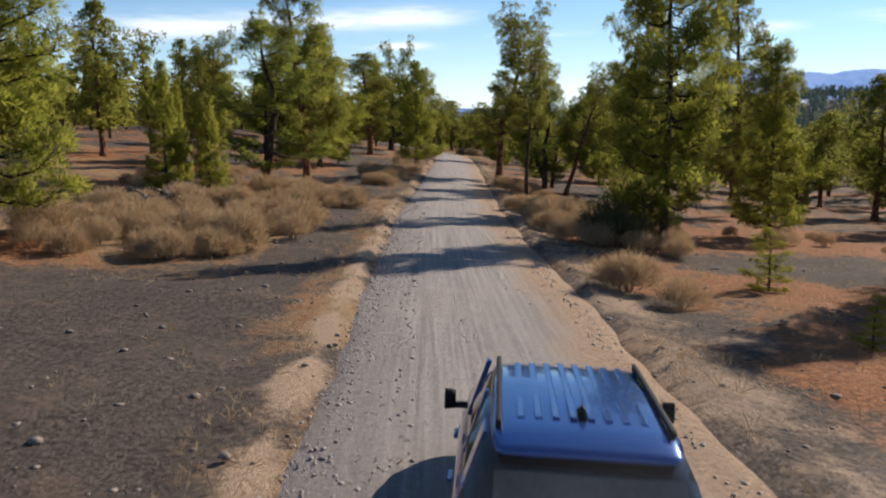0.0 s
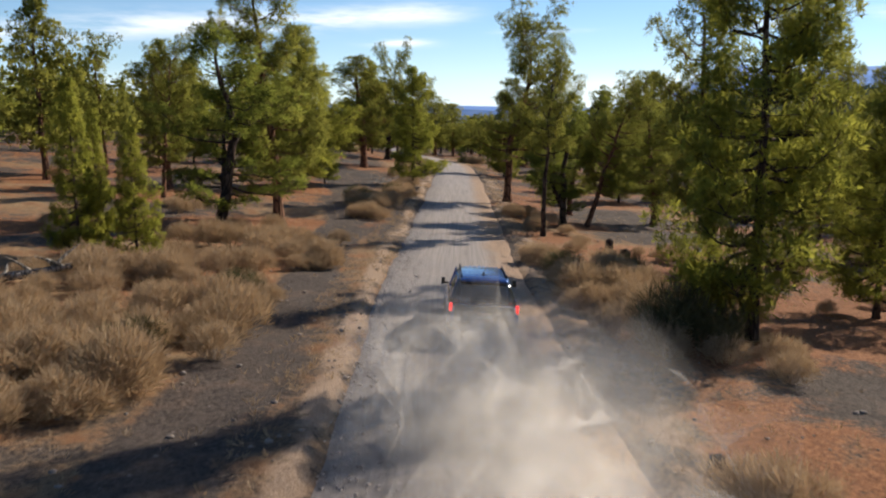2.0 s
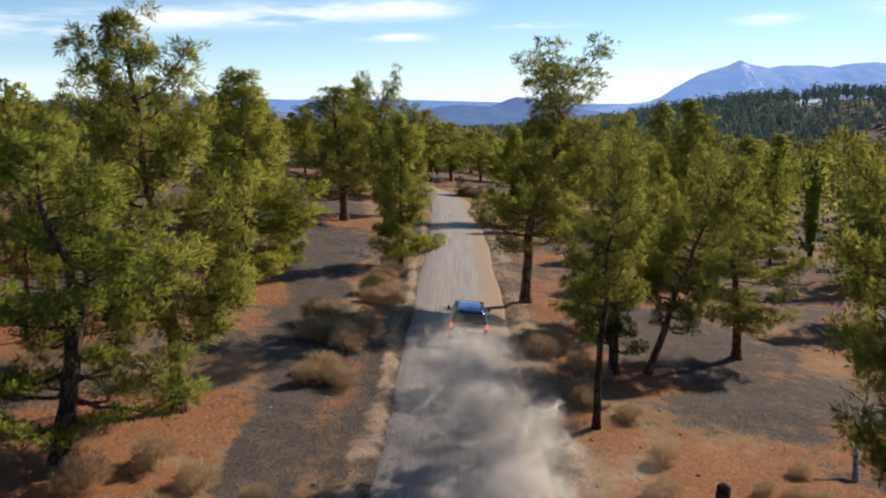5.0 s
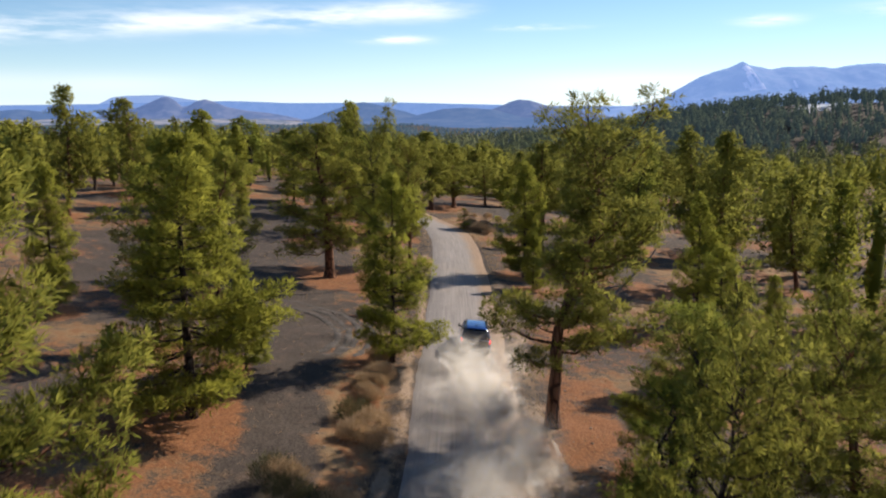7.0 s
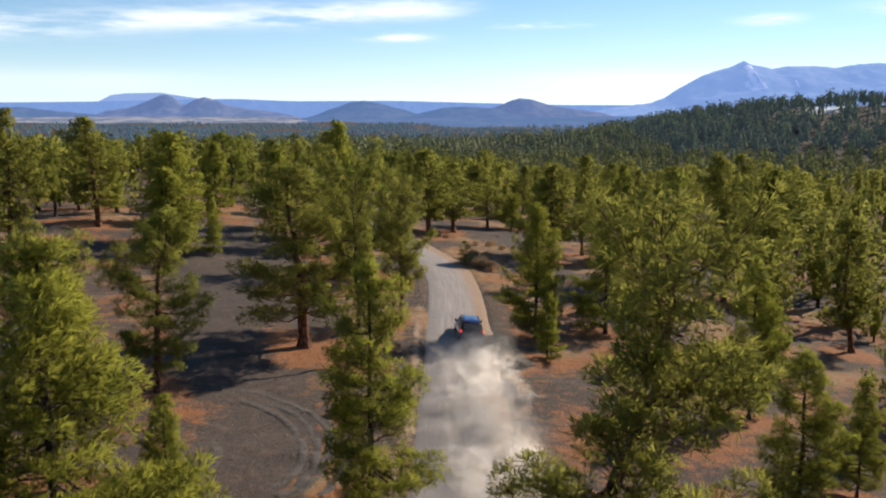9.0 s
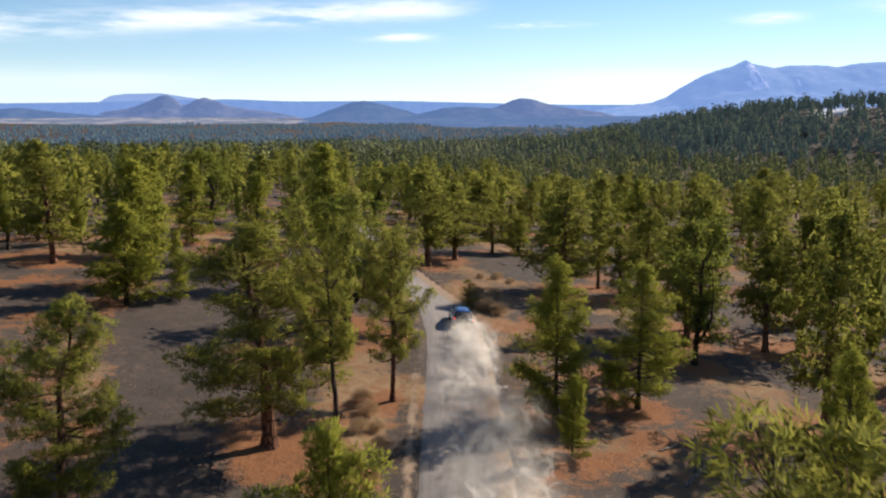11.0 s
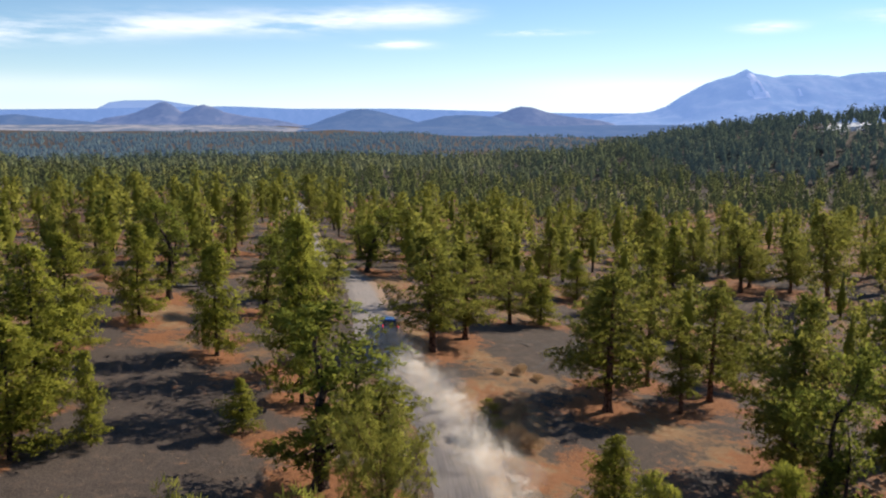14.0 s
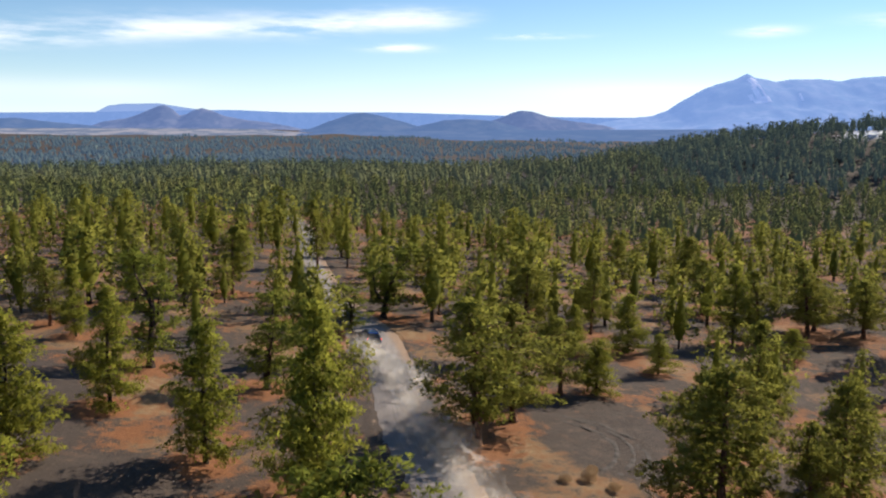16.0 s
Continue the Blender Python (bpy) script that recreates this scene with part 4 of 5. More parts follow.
def far_forest():
    close, beyond = [t for t in MANY if t[1] < 340], [t for t in MANY if t[1] >= 340]
    scatter_mesh("forest_crowns", close, [simple_pine(s, 100, 1, 6, 0.24, 4, 5, 0.24) for s in range(12)], M_NEEDLE, "wood of mid-distance green pines", "forest")
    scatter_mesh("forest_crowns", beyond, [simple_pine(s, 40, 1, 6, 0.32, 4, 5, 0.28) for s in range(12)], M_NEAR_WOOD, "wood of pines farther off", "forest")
    scatter_mesh("forest_trunks", MANY, [simple_trunk()], M_BARK, "bark-brown trunks of the mid-distance pines", "forest")
    r = np.random.default_rng(77)
    rows = []
    while len(rows) < 12000:
        d = 430 + 2150 * r.random() ** 1.25
        a = r.uniform(-0.62, 0.62)
        x, y = d * math.sin(a), 100 + d * math.cos(a)
        if y < 540:
            continue
        if wave(x, y, 120, 95, 2) + wave(x, y, 400, 96, 1) < -0.75:
            continue
        if math.hypot((x - 318) / 46, (y - 690) / 62) < 1 and wave(x, y, 20, 51) > 0.0 and r.random() < 0.85:
            continue
        h = r.uniform(4.8, 10.5) * (1.0 if y < 600 else 1.2)
        rows.append((x, y, h, h * r.uniform(0.32, 0.44)))
    while len(rows) < 12750:
        x, y = r.uniform(140, 520), r.uniform(590, 780)
        snowy = math.hypot((x - 318) / 42, (y - 690) / 60) < 1.1 and wave(x, y, 20, 51) > -0.1
        if x < 0.62 * y and not snowy:
            h = r.uniform(6, 12)
            rows.append((x, y, h, h * r.uniform(0.32, 0.44)))
    near = [t for t in rows if t[1] < 760 and t[0] < 150]
    slope = [t for t in rows if t[1] < 960 and not (t[1] < 760 and t[0] < 150)]
    far = [t for t in rows if t[1] >= 960]
    # needle colours here carry painted haze, on the slope painted shade as well
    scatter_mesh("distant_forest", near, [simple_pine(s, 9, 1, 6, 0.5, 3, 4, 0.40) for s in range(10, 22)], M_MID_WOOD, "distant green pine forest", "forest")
    scatter_mesh("distant_forest", slope, [simple_pine(s, 9, 1, 6, 0.5, 3, 4, 0.40) for s in range(10, 22)], M_FAR_WOOD, "pine forest on the snowy slope, shade and haze in its colour", "forest")
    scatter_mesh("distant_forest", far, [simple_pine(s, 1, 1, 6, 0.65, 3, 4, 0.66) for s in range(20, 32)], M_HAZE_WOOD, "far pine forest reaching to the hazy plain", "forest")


far_forest()


# ---- brush, logs and stumps ----
def brush_mesh(name, seed, n, blades, mat, spread=0.5):
    """A round bush of stiff dry stems, about 1 m high and 1.2 m wide."""
    r = np.random.default_rng(seed)
    a, q = r.uniform(0, 6.28, n), np.sqrt(r.random(n))
    z = 0.12 + 0.62 * r.random(n) * np.sqrt(np.maximum(0.05, 1 - 0.75 * q**2))
    c = np.c_[0.55 * q * np.cos(a), 0.55 * q * np.sin(a), z]
    ax = np.c_[0.6 * q * np.cos(a), 0.6 * q * np.sin(a), 1.3 + 0 * a]
    leaves = tufts(c, ax * 1.5, 0.32, blades, 0.0105, r)
    stems = [tube(np.array([[0.05 * math.cos(t), 0.05 * math.sin(t), -0.05], [0.25 * math.cos(t), 0.25 * math.sin(t), 0.35], [0.5 * math.cos(t), 0.5 * math.sin(t), 0.6]]), [0.02, 0.014, 0.006], 3) for t in r.uniform(0, 6.28, 7)]
    v, f = join(stems + [leaves])
    return mesh_from(name, v, f, mat)


DRY_BUSH = [brush_mesh("dry_shrub", s, 170, 11, M_DRY) for s in range(3)]
GREEN_BUSH = [brush_mesh("green_shrub", 20 + s, 150, 10, M_SAGE) for s in range(2)]


def bushes():
    r = np.random.default_rng(5)
    # stretches of verge: centre, half-size, number, size range
    zones = [(-10.5, 29, 5.0, 3.5, 44, 0.8, 1.5), (-9.5, 38, 4.5, 6, 34, 0.8, 1.5), (-7.5, 49, 3.0, 6, 18, 0.8, 1.4), (6.0, 43, 1.6, 6, 20, 0.9, 1.5),
             (7.0, 36, 2.4, 4.5, 12, 0.8, 1.4), (4.9, 22.5, 0.8, 1.6, 3, 0.9, 1.2), (-2.9, 84, 0.9, 9, 14, 0.8, 1.3), (-4.6, 68, 1.4, 6, 12, 0.9, 1.5), (6.5, 66, 1.4, 7, 10, 0.8, 1.3),
             (7.2, 158, 2.0, 6, 12, 0.9, 1.6), (-3.4, 112, 1.2, 12, 10, 0.7, 1.2), (10, 52, 3, 6, 12, 0.5, 1.0), (9.6, 172, 3, 3, 4, 0.8, 1.3), (-15, 55, 5, 10, 14, 0.6, 1.2), (14, 40, 6, 10, 14, 0.5, 1.0)]
    spots = []
    for cx, cy, hx, hy, n, lo, hi in zones:
        for _ in range(n):
            spots.append((cx + r.uniform(-hx, hx), cy + r.uniform(-hy, hy), r.uniform(lo, hi), "dry"))
    for x, y, s in ((6.3, 33.6, 1.9), (7.0, 33.0, 1.7), (7.4, 34.4, 1.5), (-6.4, 36.5, 1.3), (-6.0, 72.5, 1.5), (-5.2, 70.5, 1.4), (-7.6, 30.5, 1.1), (5.4, 46, 1.4), (-4.2, 70, 1.5), (8.4, 46.5, 1.2), (-3.6, 80, 1.5)):
        spots.append((x, y, s, "green"))
    for x, y, s, kind in spots:
        if abs(float(off_road(np.array([x]), np.array([y]))[0])) < 3.5:
            continue
        dry = kind == "dry"
        ob = new("dry_shrub" if dry else "green_shrub", (DRY_BUSH if dry else GREEN_BUSH)[int(r.integers(3 if dry else 2))])
        ob.matrix_world = Matrix.Translation((x, y, gz(x, y) - 0.06)) @ Matrix.Rotation(r.uniform(0, 6.28), 4, "Z") @ Matrix.Diagonal((s * r.uniform(0.9, 1.25), s * r.uniform(0.9, 1.25), s * r.uniform(0.85, 1.15), 1))
        tagged(ob, "dry straw-coloured brush on the road verge" if dry else "low dark green brush on the verge", "shrub", "brush along the road")


bushes()


def grass_tufts():
    r = np.random.default_rng(8)
    n = 15000
    y = r.uniform(2, 175, n) ** 1.0
    x = r.normal(0, 1, n) * 12
    x = np.where(r.random(n) < 0.35, road_x(y) + r.choice([-1, 1], n) * r.uniform(3.0, 4.6, n), x)
    d = off_road(x, y)
    keep = (np.abs(d) > 3.0) & (wave(x, y, 7, 41) + 0.5 * r.normal(size=n) > -0.2) & ~((x < -3.6) & (y < 21.5) & (r.random(n) < 0.86))
    x, y = x[keep], y[keep]
    c = np.c_[x, y, ground_z(x, y) - 0.02]
    v, f = tufts(c, np.tile([0.0, 0, 1.7], (len(x), 1)), 0.24, 7, 0.011, r)
    tagged(new("dry_grass", mesh_from("dry_grass", v, f, M_DRY)), "scattered dry straw grass on cinders", "grass", kind="stuff")


grass_tufts()


def stones():
    """Loose stones and cinder clods beside the road."""
    r = np.random.default_rng(12)
    bm = bmesh.new()
    bmesh.ops.create_icosphere(bm, subdivisions=1, radius=0.5)
    v = np.array([p.co[:] for p in bm.verts])
    f = np.array([[q.index for q in p.verts] for p in bm.faces])
    bm.free()
    vs, fs = [], []
    for k in range(1500):
        y = r.uniform(3, 120)
        x = float(road_x(np.array([y]))[0]) + r.choice([-1, 1]) * (2.5 + abs(r.normal(0, 3.5)))
        s = 0.05 + 0.11 * r.random() ** 3
        w = v * r.uniform(0.7, 1.25, v.shape) * [s * 1.3, s, s * 0.7] + [x, y, gz(x, y) + s * 0.12]
        fs.append(f + k * len(v))
        vs.append(w)
    tagged(new("loose_stones", mesh_from("loose_stones", np.concatenate(vs), np.concatenate(fs), M_STONE)), "loose grey-brown stones beside the road", "stones", kind="stuff")


def road_gravel():
    """Loose gravel thrown to the sides and between the wheel tracks of the road."""
    r = np.random.default_rng(19)
    n = 4200
    y = 2.0 + 58 * r.random(n) ** 1.3
    lane = r.choice(np.array([-2.75, -2.5, -2.2, -1.6, -0.3, 0.9, 2.3]), n)
    x = road_x(y) + lane + r.normal(0, 0.16, n)
    s = 0.012 + 0.026 * r.random(n) ** 3
    z = land(x, y) + 0.012
    octa = np.array([[1, 0, 0], [-1, 0, 0], [0, 1, 0], [0, -1, 0], [0, 0, 1], [0, 0, -1]], float)
    faces = np.array([[0, 2, 4], [2, 1, 4], [1, 3, 4], [3, 0, 4], [2, 0, 5], [1, 2, 5], [3, 1, 5], [0, 3, 5]])
    v = octa[None] * r.uniform(0.7, 1.4, (n, 6, 3)) * s[:, None, None] * [1.2, 1.2, 0.8] + np.c_[x, y, z][:, None]
    f = faces[None] + 6 * np.arange(n)[:, None, None]
    me = mesh_from("road_gravel", v.reshape(-1, 3), f.reshape(-1, 3), M_GRAVEL)
    tagged(new("road_gravel", me), "loose grey gravel on the graded road", "gravel", kind="stuff")


def tyre_tracks():
    """Curved ruts pressed into the cinder clearings."""
    k = 0
    for cx, cy, rad, a0, a1 in ((6.5, 181.0, 7.0, -0.9, 1.1), (6.5, 181.0, 8.4, -0.8, 1.2), (6.2, 180.5, 9.8, -0.7, 1.0), (-13.0, 94.0, 7.1, -0.5, 1.2), (-13.0, 94.0, 7.9, -0.6, 1.1), (-13.4, 94.4, 8.9, -0.5, 1.3), (-13.2, 93.5, 9.6, -0.4, 0.7), (-18.0, 92.0, 8.0, -0.4, 0.4)):
        a = np.linspace(a0, a1, 60)
        ins = np.array([-0.24, -0.15, 0.13, 0.22])
        up = np.array([0.004, 0.030, 0.026, 0.004])
        rr = rad + ins[None] + 0.12 * np.sin(a * 5 + k)[:, None]
        x, y = cx + rr * np.cos(a)[:, None], cy + rr * np.sin(a)[:, None]
        z = ground_z(x, y) + up[None]
        i = (np.arange(59)[:, None] * 4 + np.arange(3)[None]).ravel()
        me = mesh_from("tyre_track", np.c_[x.ravel(), y.ravel(), z.ravel()], np.c_[i, i + 1, i + 5, i + 4], M_RUT, True)
        tagged(new("tyre_track", me), "curved tyre rut pressed into dark cinders", "track", "tyre tracks", "structure")
        k += 1


M_RUT = principled("pressed_cinder", (0.060, 0.048, 0.040), 0.95, vary=0.6, scale=3.0, bump=0.4)
tyre_tracks()
M_STONE = principled("grey_stone", (0.22, 0.18, 0.15), 0.9, vary=0.4, scale=3.0, bump=0.3)
M_GRAVEL = principled("pale_gravel", (0.34, 0.30, 0.275), 0.9, vary=0.4, scale=3.0, bump=0.2)
stones()
road_gravel()


def log_thing(name, label, x, y, length, rad, turn, rise=0.0, seed=0, branches=3):
    r = np.random.default_rng(seed)
    q = np.linspace(0, 1, 8)
    pts = np.c_[(q - 0.5) * length, 0.10 * length * (r.random(8) - 0.5) * 0.5, rad * 0.8 + rise * q * length + 0.02 * r.normal(size=8)]
    pieces = [tube(pts, np.linspace(rad, rad * 0.45, 8) * r.uniform(0.9, 1.1, 8), 8)]
    for _ in range(branches):
        s = r.uniform(0.3, 0.95)
        p = np.array([np.interp(s, q, pts[:, k]) for k in range(3)])
        d = np.array([r.normal(0, 0.5), r.normal(0, 0.6), abs(r.normal(0.6, 0.3))]) * length * 0.28
        pieces.append(tube(np.array([p, p + d * 0.5 + [0, 0, 0.05], p + d]), [rad * 0.4, rad * 0.25, 0.012], 5))
    v, f = join(pieces)
    ob = new(name, mesh_from(name, v, f, M_DEAD, True))
    ob.matrix_world = Matrix.Translation((x, y, gz(x, y) - 0.02)) @ Matrix.Rotation(turn, 4, "Z")
    return tagged(ob, label, "deadwood")


log_thing("fallen_log", "weathered dark fallen log in dry brush", -13.3, 36.6, 3.2, 0.20, 0.5, 0.10, 1, 5)
log_thing("fallen_log", "bleached grey fallen branch in dry grass", -12.6, 33.2, 1.6, 0.09, 0.2, 0.05, 2, 2)
log_thing("leaning_snag", "bleached crooked dead branch standing out of brush", 15.0, 56.6, 3.0, 0.12, 1.0, 0.75, 3, 4)
log_thing("fallen_log", "pale fallen logs on the cinder clearing", -33.7, 199.3, 6.0, 0.28, 0.1, 0.0, 4, 3)
log_thing("fallen_log", "grey fallen log in needle litter", -36.5, 201.5, 4.5, 0.22, -0.3, 0.0, 5, 2)
log_thing("fallen_log", "dead grey branch lying on needle litter", 17.0, 118.0, 3.5, 0.10, 0.5, 0.06, 6, 4)
log_thing("dead_snag", "thin standing dead snag", 17.8, 112.5, 5.0, 0.14, 0.3, 0.95, 7, 4)


def stump(x, y, h, rad, seed):
    r = np.random.default_rng(seed)
    q = np.array([0, 0.15, 0.5, 0.9, 1.0])
    v, f = tube(np.c_[0.05 * q, 0 * q, q * h], rad * np.array([1.35, 1.08, 0.95, 0.9, 0.12]), 10)
    v = v + r.normal(0, 0.02, v.shape)
    ob = new("tree_stump", mesh_from("tree_stump", v, f, M_BARK, True))
    ob.location = (x, y, gz(x, y) - 0.08)
    tagged(ob, "charred dark broken tree stump in grass", "stump")


for sx, sy, sh, sr, sd in ((8.7, 52.6, 0.9, 0.22, 1), (9.0, 50.4, 0.75, 0.3, 2), (6.6, 41.0, 0.5, 0.2, 3), (4.6, 24.8, 0.35, 0.2, 4)):
    stump(sx, sy, sh, sr, sd)


# ---- the car ----
# blue in the base colour stands in for sky reflected by dark paint
M_PAINT = principled("dark_paint_sky_tinted", (0.020, 0.075, 0.26), 0.26, 0.5, vary=0.1, scale=2, coat=0.8)
M_DUSTY = principled("dust_covered_paint", (0.125, 0.115, 0.10), 0.55, vary=0.3, scale=2.5)
M_TRIM = principled("black_trim", (0.018, 0.018, 0.019), 0.6, spec=0.15, vary=0.2)
M_GLASS = principled("tinted_glass", (0.016, 0.018, 0.020), 0.08, vary=0.1, coat=0.5)
M_GLASS_DUSTY = principled("dusty_rear_glass", (0.075, 0.07, 0.065), 0.35, vary=0.3, scale=3)
M_LAMP = principled("red_tail_lamp", (0.55, 0.01, 0.008), 0.25, vary=0.1, emit=(1.0, 0.03, 0.02), emit_power=1.3)
M_LENS = principled("clear_lamp_lens", (0.42, 0.36, 0.33), 0.2, vary=0.1)
M_TYRE = principled("dusty_tyre", (0.055, 0.048, 0.042), 0.9, vary=0.3)
M_RIM = principled("grey_alloy", (0.30, 0.29, 0.28), 0.35, 0.8, vary=0.1)
M_BAR = principled("pale_plate", (0.5, 0.48, 0.45), 0.5, vary=0.1)


def loft(sections, closed_ends=True):
    """Skins rings of points (same count in each) into a bmesh."""
    bm = bmesh.new()
    rings = [[bm.verts.new(p) for p in ring] for ring in sections]
    n = len(rings[0])
    for a, b in zip(rings, rings[1:]):
        for i in range(n):
            bm.faces.new((a[i], a[(i + 1) % n], b[(i + 1) % n], b[i]))
    if closed_ends:
        bm.faces.new(rings[0][::-1])
        bm.faces.new(rings[-1])
    bmesh.ops.recalc_face_normals(bm, faces=bm.faces)
    for f in bm.faces:
        f.smooth = True
    return bm


def ring(y, half, z0, z1, power=4.0, n=28, tuck=0.0):
    """A rounded upright section across the car at y."""
    pts = []
    for i in range(n):
        a = 2 * math.pi * i / n
        c, s = math.cos(a), math.sin(a)
        x = half * math.copysign(abs(c) ** (2 / power), c)
        z = math.copysign(abs(s) ** (2 / power), s)
        x *= 1 - tuck * max(0, z)
        pts.append((x, y, (z0 + z1) / 2 + (z1 - z0) / 2 * z))
    return pts


def box(bm, x, y, z, dx, dy, dz, bevel=0.015, turn=None):
    m = Matrix.Translation((x, y, z)) @ (turn or Matrix()) @ Matrix.Diagonal((dx, dy, dz, 1))
    made = bmesh.ops.create_cube(bm, size=1.0, matrix=m)
    if bevel:
        edges = {e for v in made["verts"] for e in v.link_edges}
        bmesh.ops.bevel(bm, geom=list(edges), offset=bevel, segments=2, affect="EDGES", profile=0.7)
    return bm


def make_car():
    car = tagged(new("car"), "dark sport utility car tinted with sky reflection, dusty behind, tail lamps lit", "car")
    body = loft([ring(-2.48, 0.86, 0.42, 0.98, 5), ring(-2.42, 0.95, 0.36, 1.06, 5, tuck=0.04), ring(-2.1, 0.99, 0.30, 1.10, 5, tuck=0.04), ring(-1.2, 1.0, 0.26, 1.09, 5, tuck=0.05),
                 ring(0.2, 1.0, 0.25, 1.07, 5, tuck=0.05), ring(1.1, 1.0, 0.26, 1.06, 5, tuck=0.06), ring(1.9, 0.98, 0.28, 1.02, 4.5, tuck=0.08), ring(2.3, 0.93, 0.32, 0.95, 4, tuck=0.10), ring(2.5, 0.80, 0.40, 0.85, 4, tuck=0.1)])
    body_ob = part("body", body, M_PAINT, car)
    # glasshouse: narrows to the roof, raked front, steep back
    def gh(z, half, yb, yf, n=9):
        pts = []
        for i in range(n):
            pts.append((-half + 2 * half * i / (n - 1), yf - 0.10 * abs(2 * i / (n - 1) - 1) ** 2, z))
        for i in range(n):
            pts.append((half - 2 * half * i / (n - 1), yb + 0.05 * abs(2 * i / (n - 1) - 1) ** 2, z))
        return pts
    glass = loft([gh(1.03, 0.90, -2.30, 1.32), gh(1.25, 0.84, -2.18, 0.98), gh(1.50, 0.755, -1.98, 0.42), gh(1.64, 0.69, -1.86, 0.16)])
    part("glasshouse", glass, M_GLASS, car, "dark tinted windows")
    roof = loft([ring(-1.98, 0.60, 1.63, 1.66, 3), ring(-1.92, 0.65, 1.60, 1.705, 4), ring(-1.6, 0.68, 1.58, 1.745, 4), ring(-0.7, 0.69, 1.58, 1.765, 4), ring(-0.05, 0.68, 1.58, 1.745, 4), ring(0.22, 0.64, 1.60, 1.69, 4)])
    roof_ob = part("roof", roof, M_PAINT, car, "dark roof with pressed ribs, tinted with sky reflection")
    for i in range(8):
        bm = bmesh.new()
        box(bm, -0.455 + 0.13 * i, -0.75, 1.762 - 0.02 * abs(i - 3.5) / 3.5, 0.055, 1.5, 0.022, 0.009)
        part("rib", bm, M_PAINT, roof_ob)
    for s in (-1, 1):
        bm = bmesh.new()
        box(bm, s * 0.625, -0.80, 1.765, 0.04, 1.8, 0.04, 0.016)
        for yy in (-1.6, -0.8, 0.0):
            box(bm, s * 0.625, yy, 1.735, 0.045, 0.16, 0.05, 0.012)
        part("roof_rail", bm, M_TRIM, car, "black roof rail")
        arm = bmesh.new()
        box(arm, s * 0.98, 0.62, 1.11, 0.14, 0.06, 0.06, 0.015)
        mirror = part("mirror", loft([[(s * (1.035 + 0.115 * k) , 0.62 + 0.055 * math.sin(a) - 0.02 * k, 1.17 + (0.10 + 0.012 * k) * math.cos(a)) for a in [2 * math.pi * j / 14 for j in range(14)]] for k in (0, 0.4, 0.8, 0.95)]), M_TRIM, car, "black door mirror")
        part("mirror_arm", arm, M_TRIM, mirror)
        lamp = bmesh.new()
        box(lamp, s * 0.90, -2.41, 1.00, 0.09, 0.12, 0.22, 0.03)
        lamp_ob = part("tail_lamp", lamp, M_LAMP, car, "lit red tail lamp")
        lens = bmesh.new()
        box(lens, s * 0.815, -2.46, 0.96, 0.09, 0.06, 0.13, 0.02)
        part("lens", lens, M_LENS, lamp_ob)
        trim = bmesh.new()
        box(trim, s * 0.955, 0.0, 0.62, 0.09, 2.5, 0.10, 0.03)
        part("door_trim", trim, M_TRIM, car)
        for yy, nm in ((0.55, "front_pillar"), (-0.45, "door_pillar"), (-1.35, "rear_pillar")):
            bm = bmesh.new()
            box(bm, s * 0.80, yy, 1.33, 0.05, 0.09 if nm != "rear_pillar" else 0.30, 0.60, 0.012, Matrix.Rotation(-s * 0.30, 4, "Y"))
            part(nm, bm, M_PAINT, car)
        for yy in (0.28, -0.75):
            bm = bmesh.new()
            box(bm, s * 1.0, yy, 0.93, 0.04, 0.20, 0.035, 0.01)
            part("door_handle", bm, M_PAINT, car)
        exh = bmesh.new()
        bmesh.ops.create_cone(exh, cap_ends=True, segments=14, radius1=0.05, radius2=0.055, depth=0.16, matrix=Matrix.Translation((s * 0.55, -2.47, 0.33)) @ Matrix.Rotation(math.pi / 2, 4, "X"))
        part("exhaust_pipe", exh, M_RIM, car)
    # tailgate, its window, bumper
    gate = bmesh.new()
    box(gate, 0, -2.455, 0.85, 1.62, 0.10, 0.46, 0.04)
    gate_ob = part("tailgate", gate, M_DUSTY, car, "tailgate grey with road dust")
    win = bmesh.new()
    box(win, 0, -2.165, 1.335, 1.30, 0.03, 0.50, 0.02, Matrix.Rotation(-0.42, 4, "X"))
    part("rear_window", win, M_GLASS_DUSTY, gate_ob, "rear window dulled by dust")
    bm = bmesh.new()
    box(bm, 0.0, -2.27, 1.22, 0.55, 0.02, 0.018, 0.006, Matrix.Rotation(-0.42, 4, "X"))
    part("wiper", bm, M_TRIM, gate_ob)
    bm = bmesh.new()
    box(bm, 0, -2.50, 0.82, 0.36, 0.02, 0.14, 0.006)
    part("number_plate", bm, M_BAR, gate_ob, "plain pale number plate")
    bm = bmesh.new()
    box(bm, 0, -2.47, 0.50, 1.80, 0.16, 0.26, 0.05)
    part("rear_bumper", bm, M_DUSTY, car, "dusty grey rear bumper")
    fin = loft([[(-0.03, -1.50, 1.74), (0.03, -1.50, 1.74), (0.03, -1.22, 1.74), (-0.03, -1.22, 1.74)], [(-0.012, -1.50, 1.84), (0.012, -1.50, 1.84), (0.012, -1.42, 1.84), (-0.012, -1.42, 1.84)]])
    part("antenna_fin", fin, M_TRIM, car)
    wheels = []
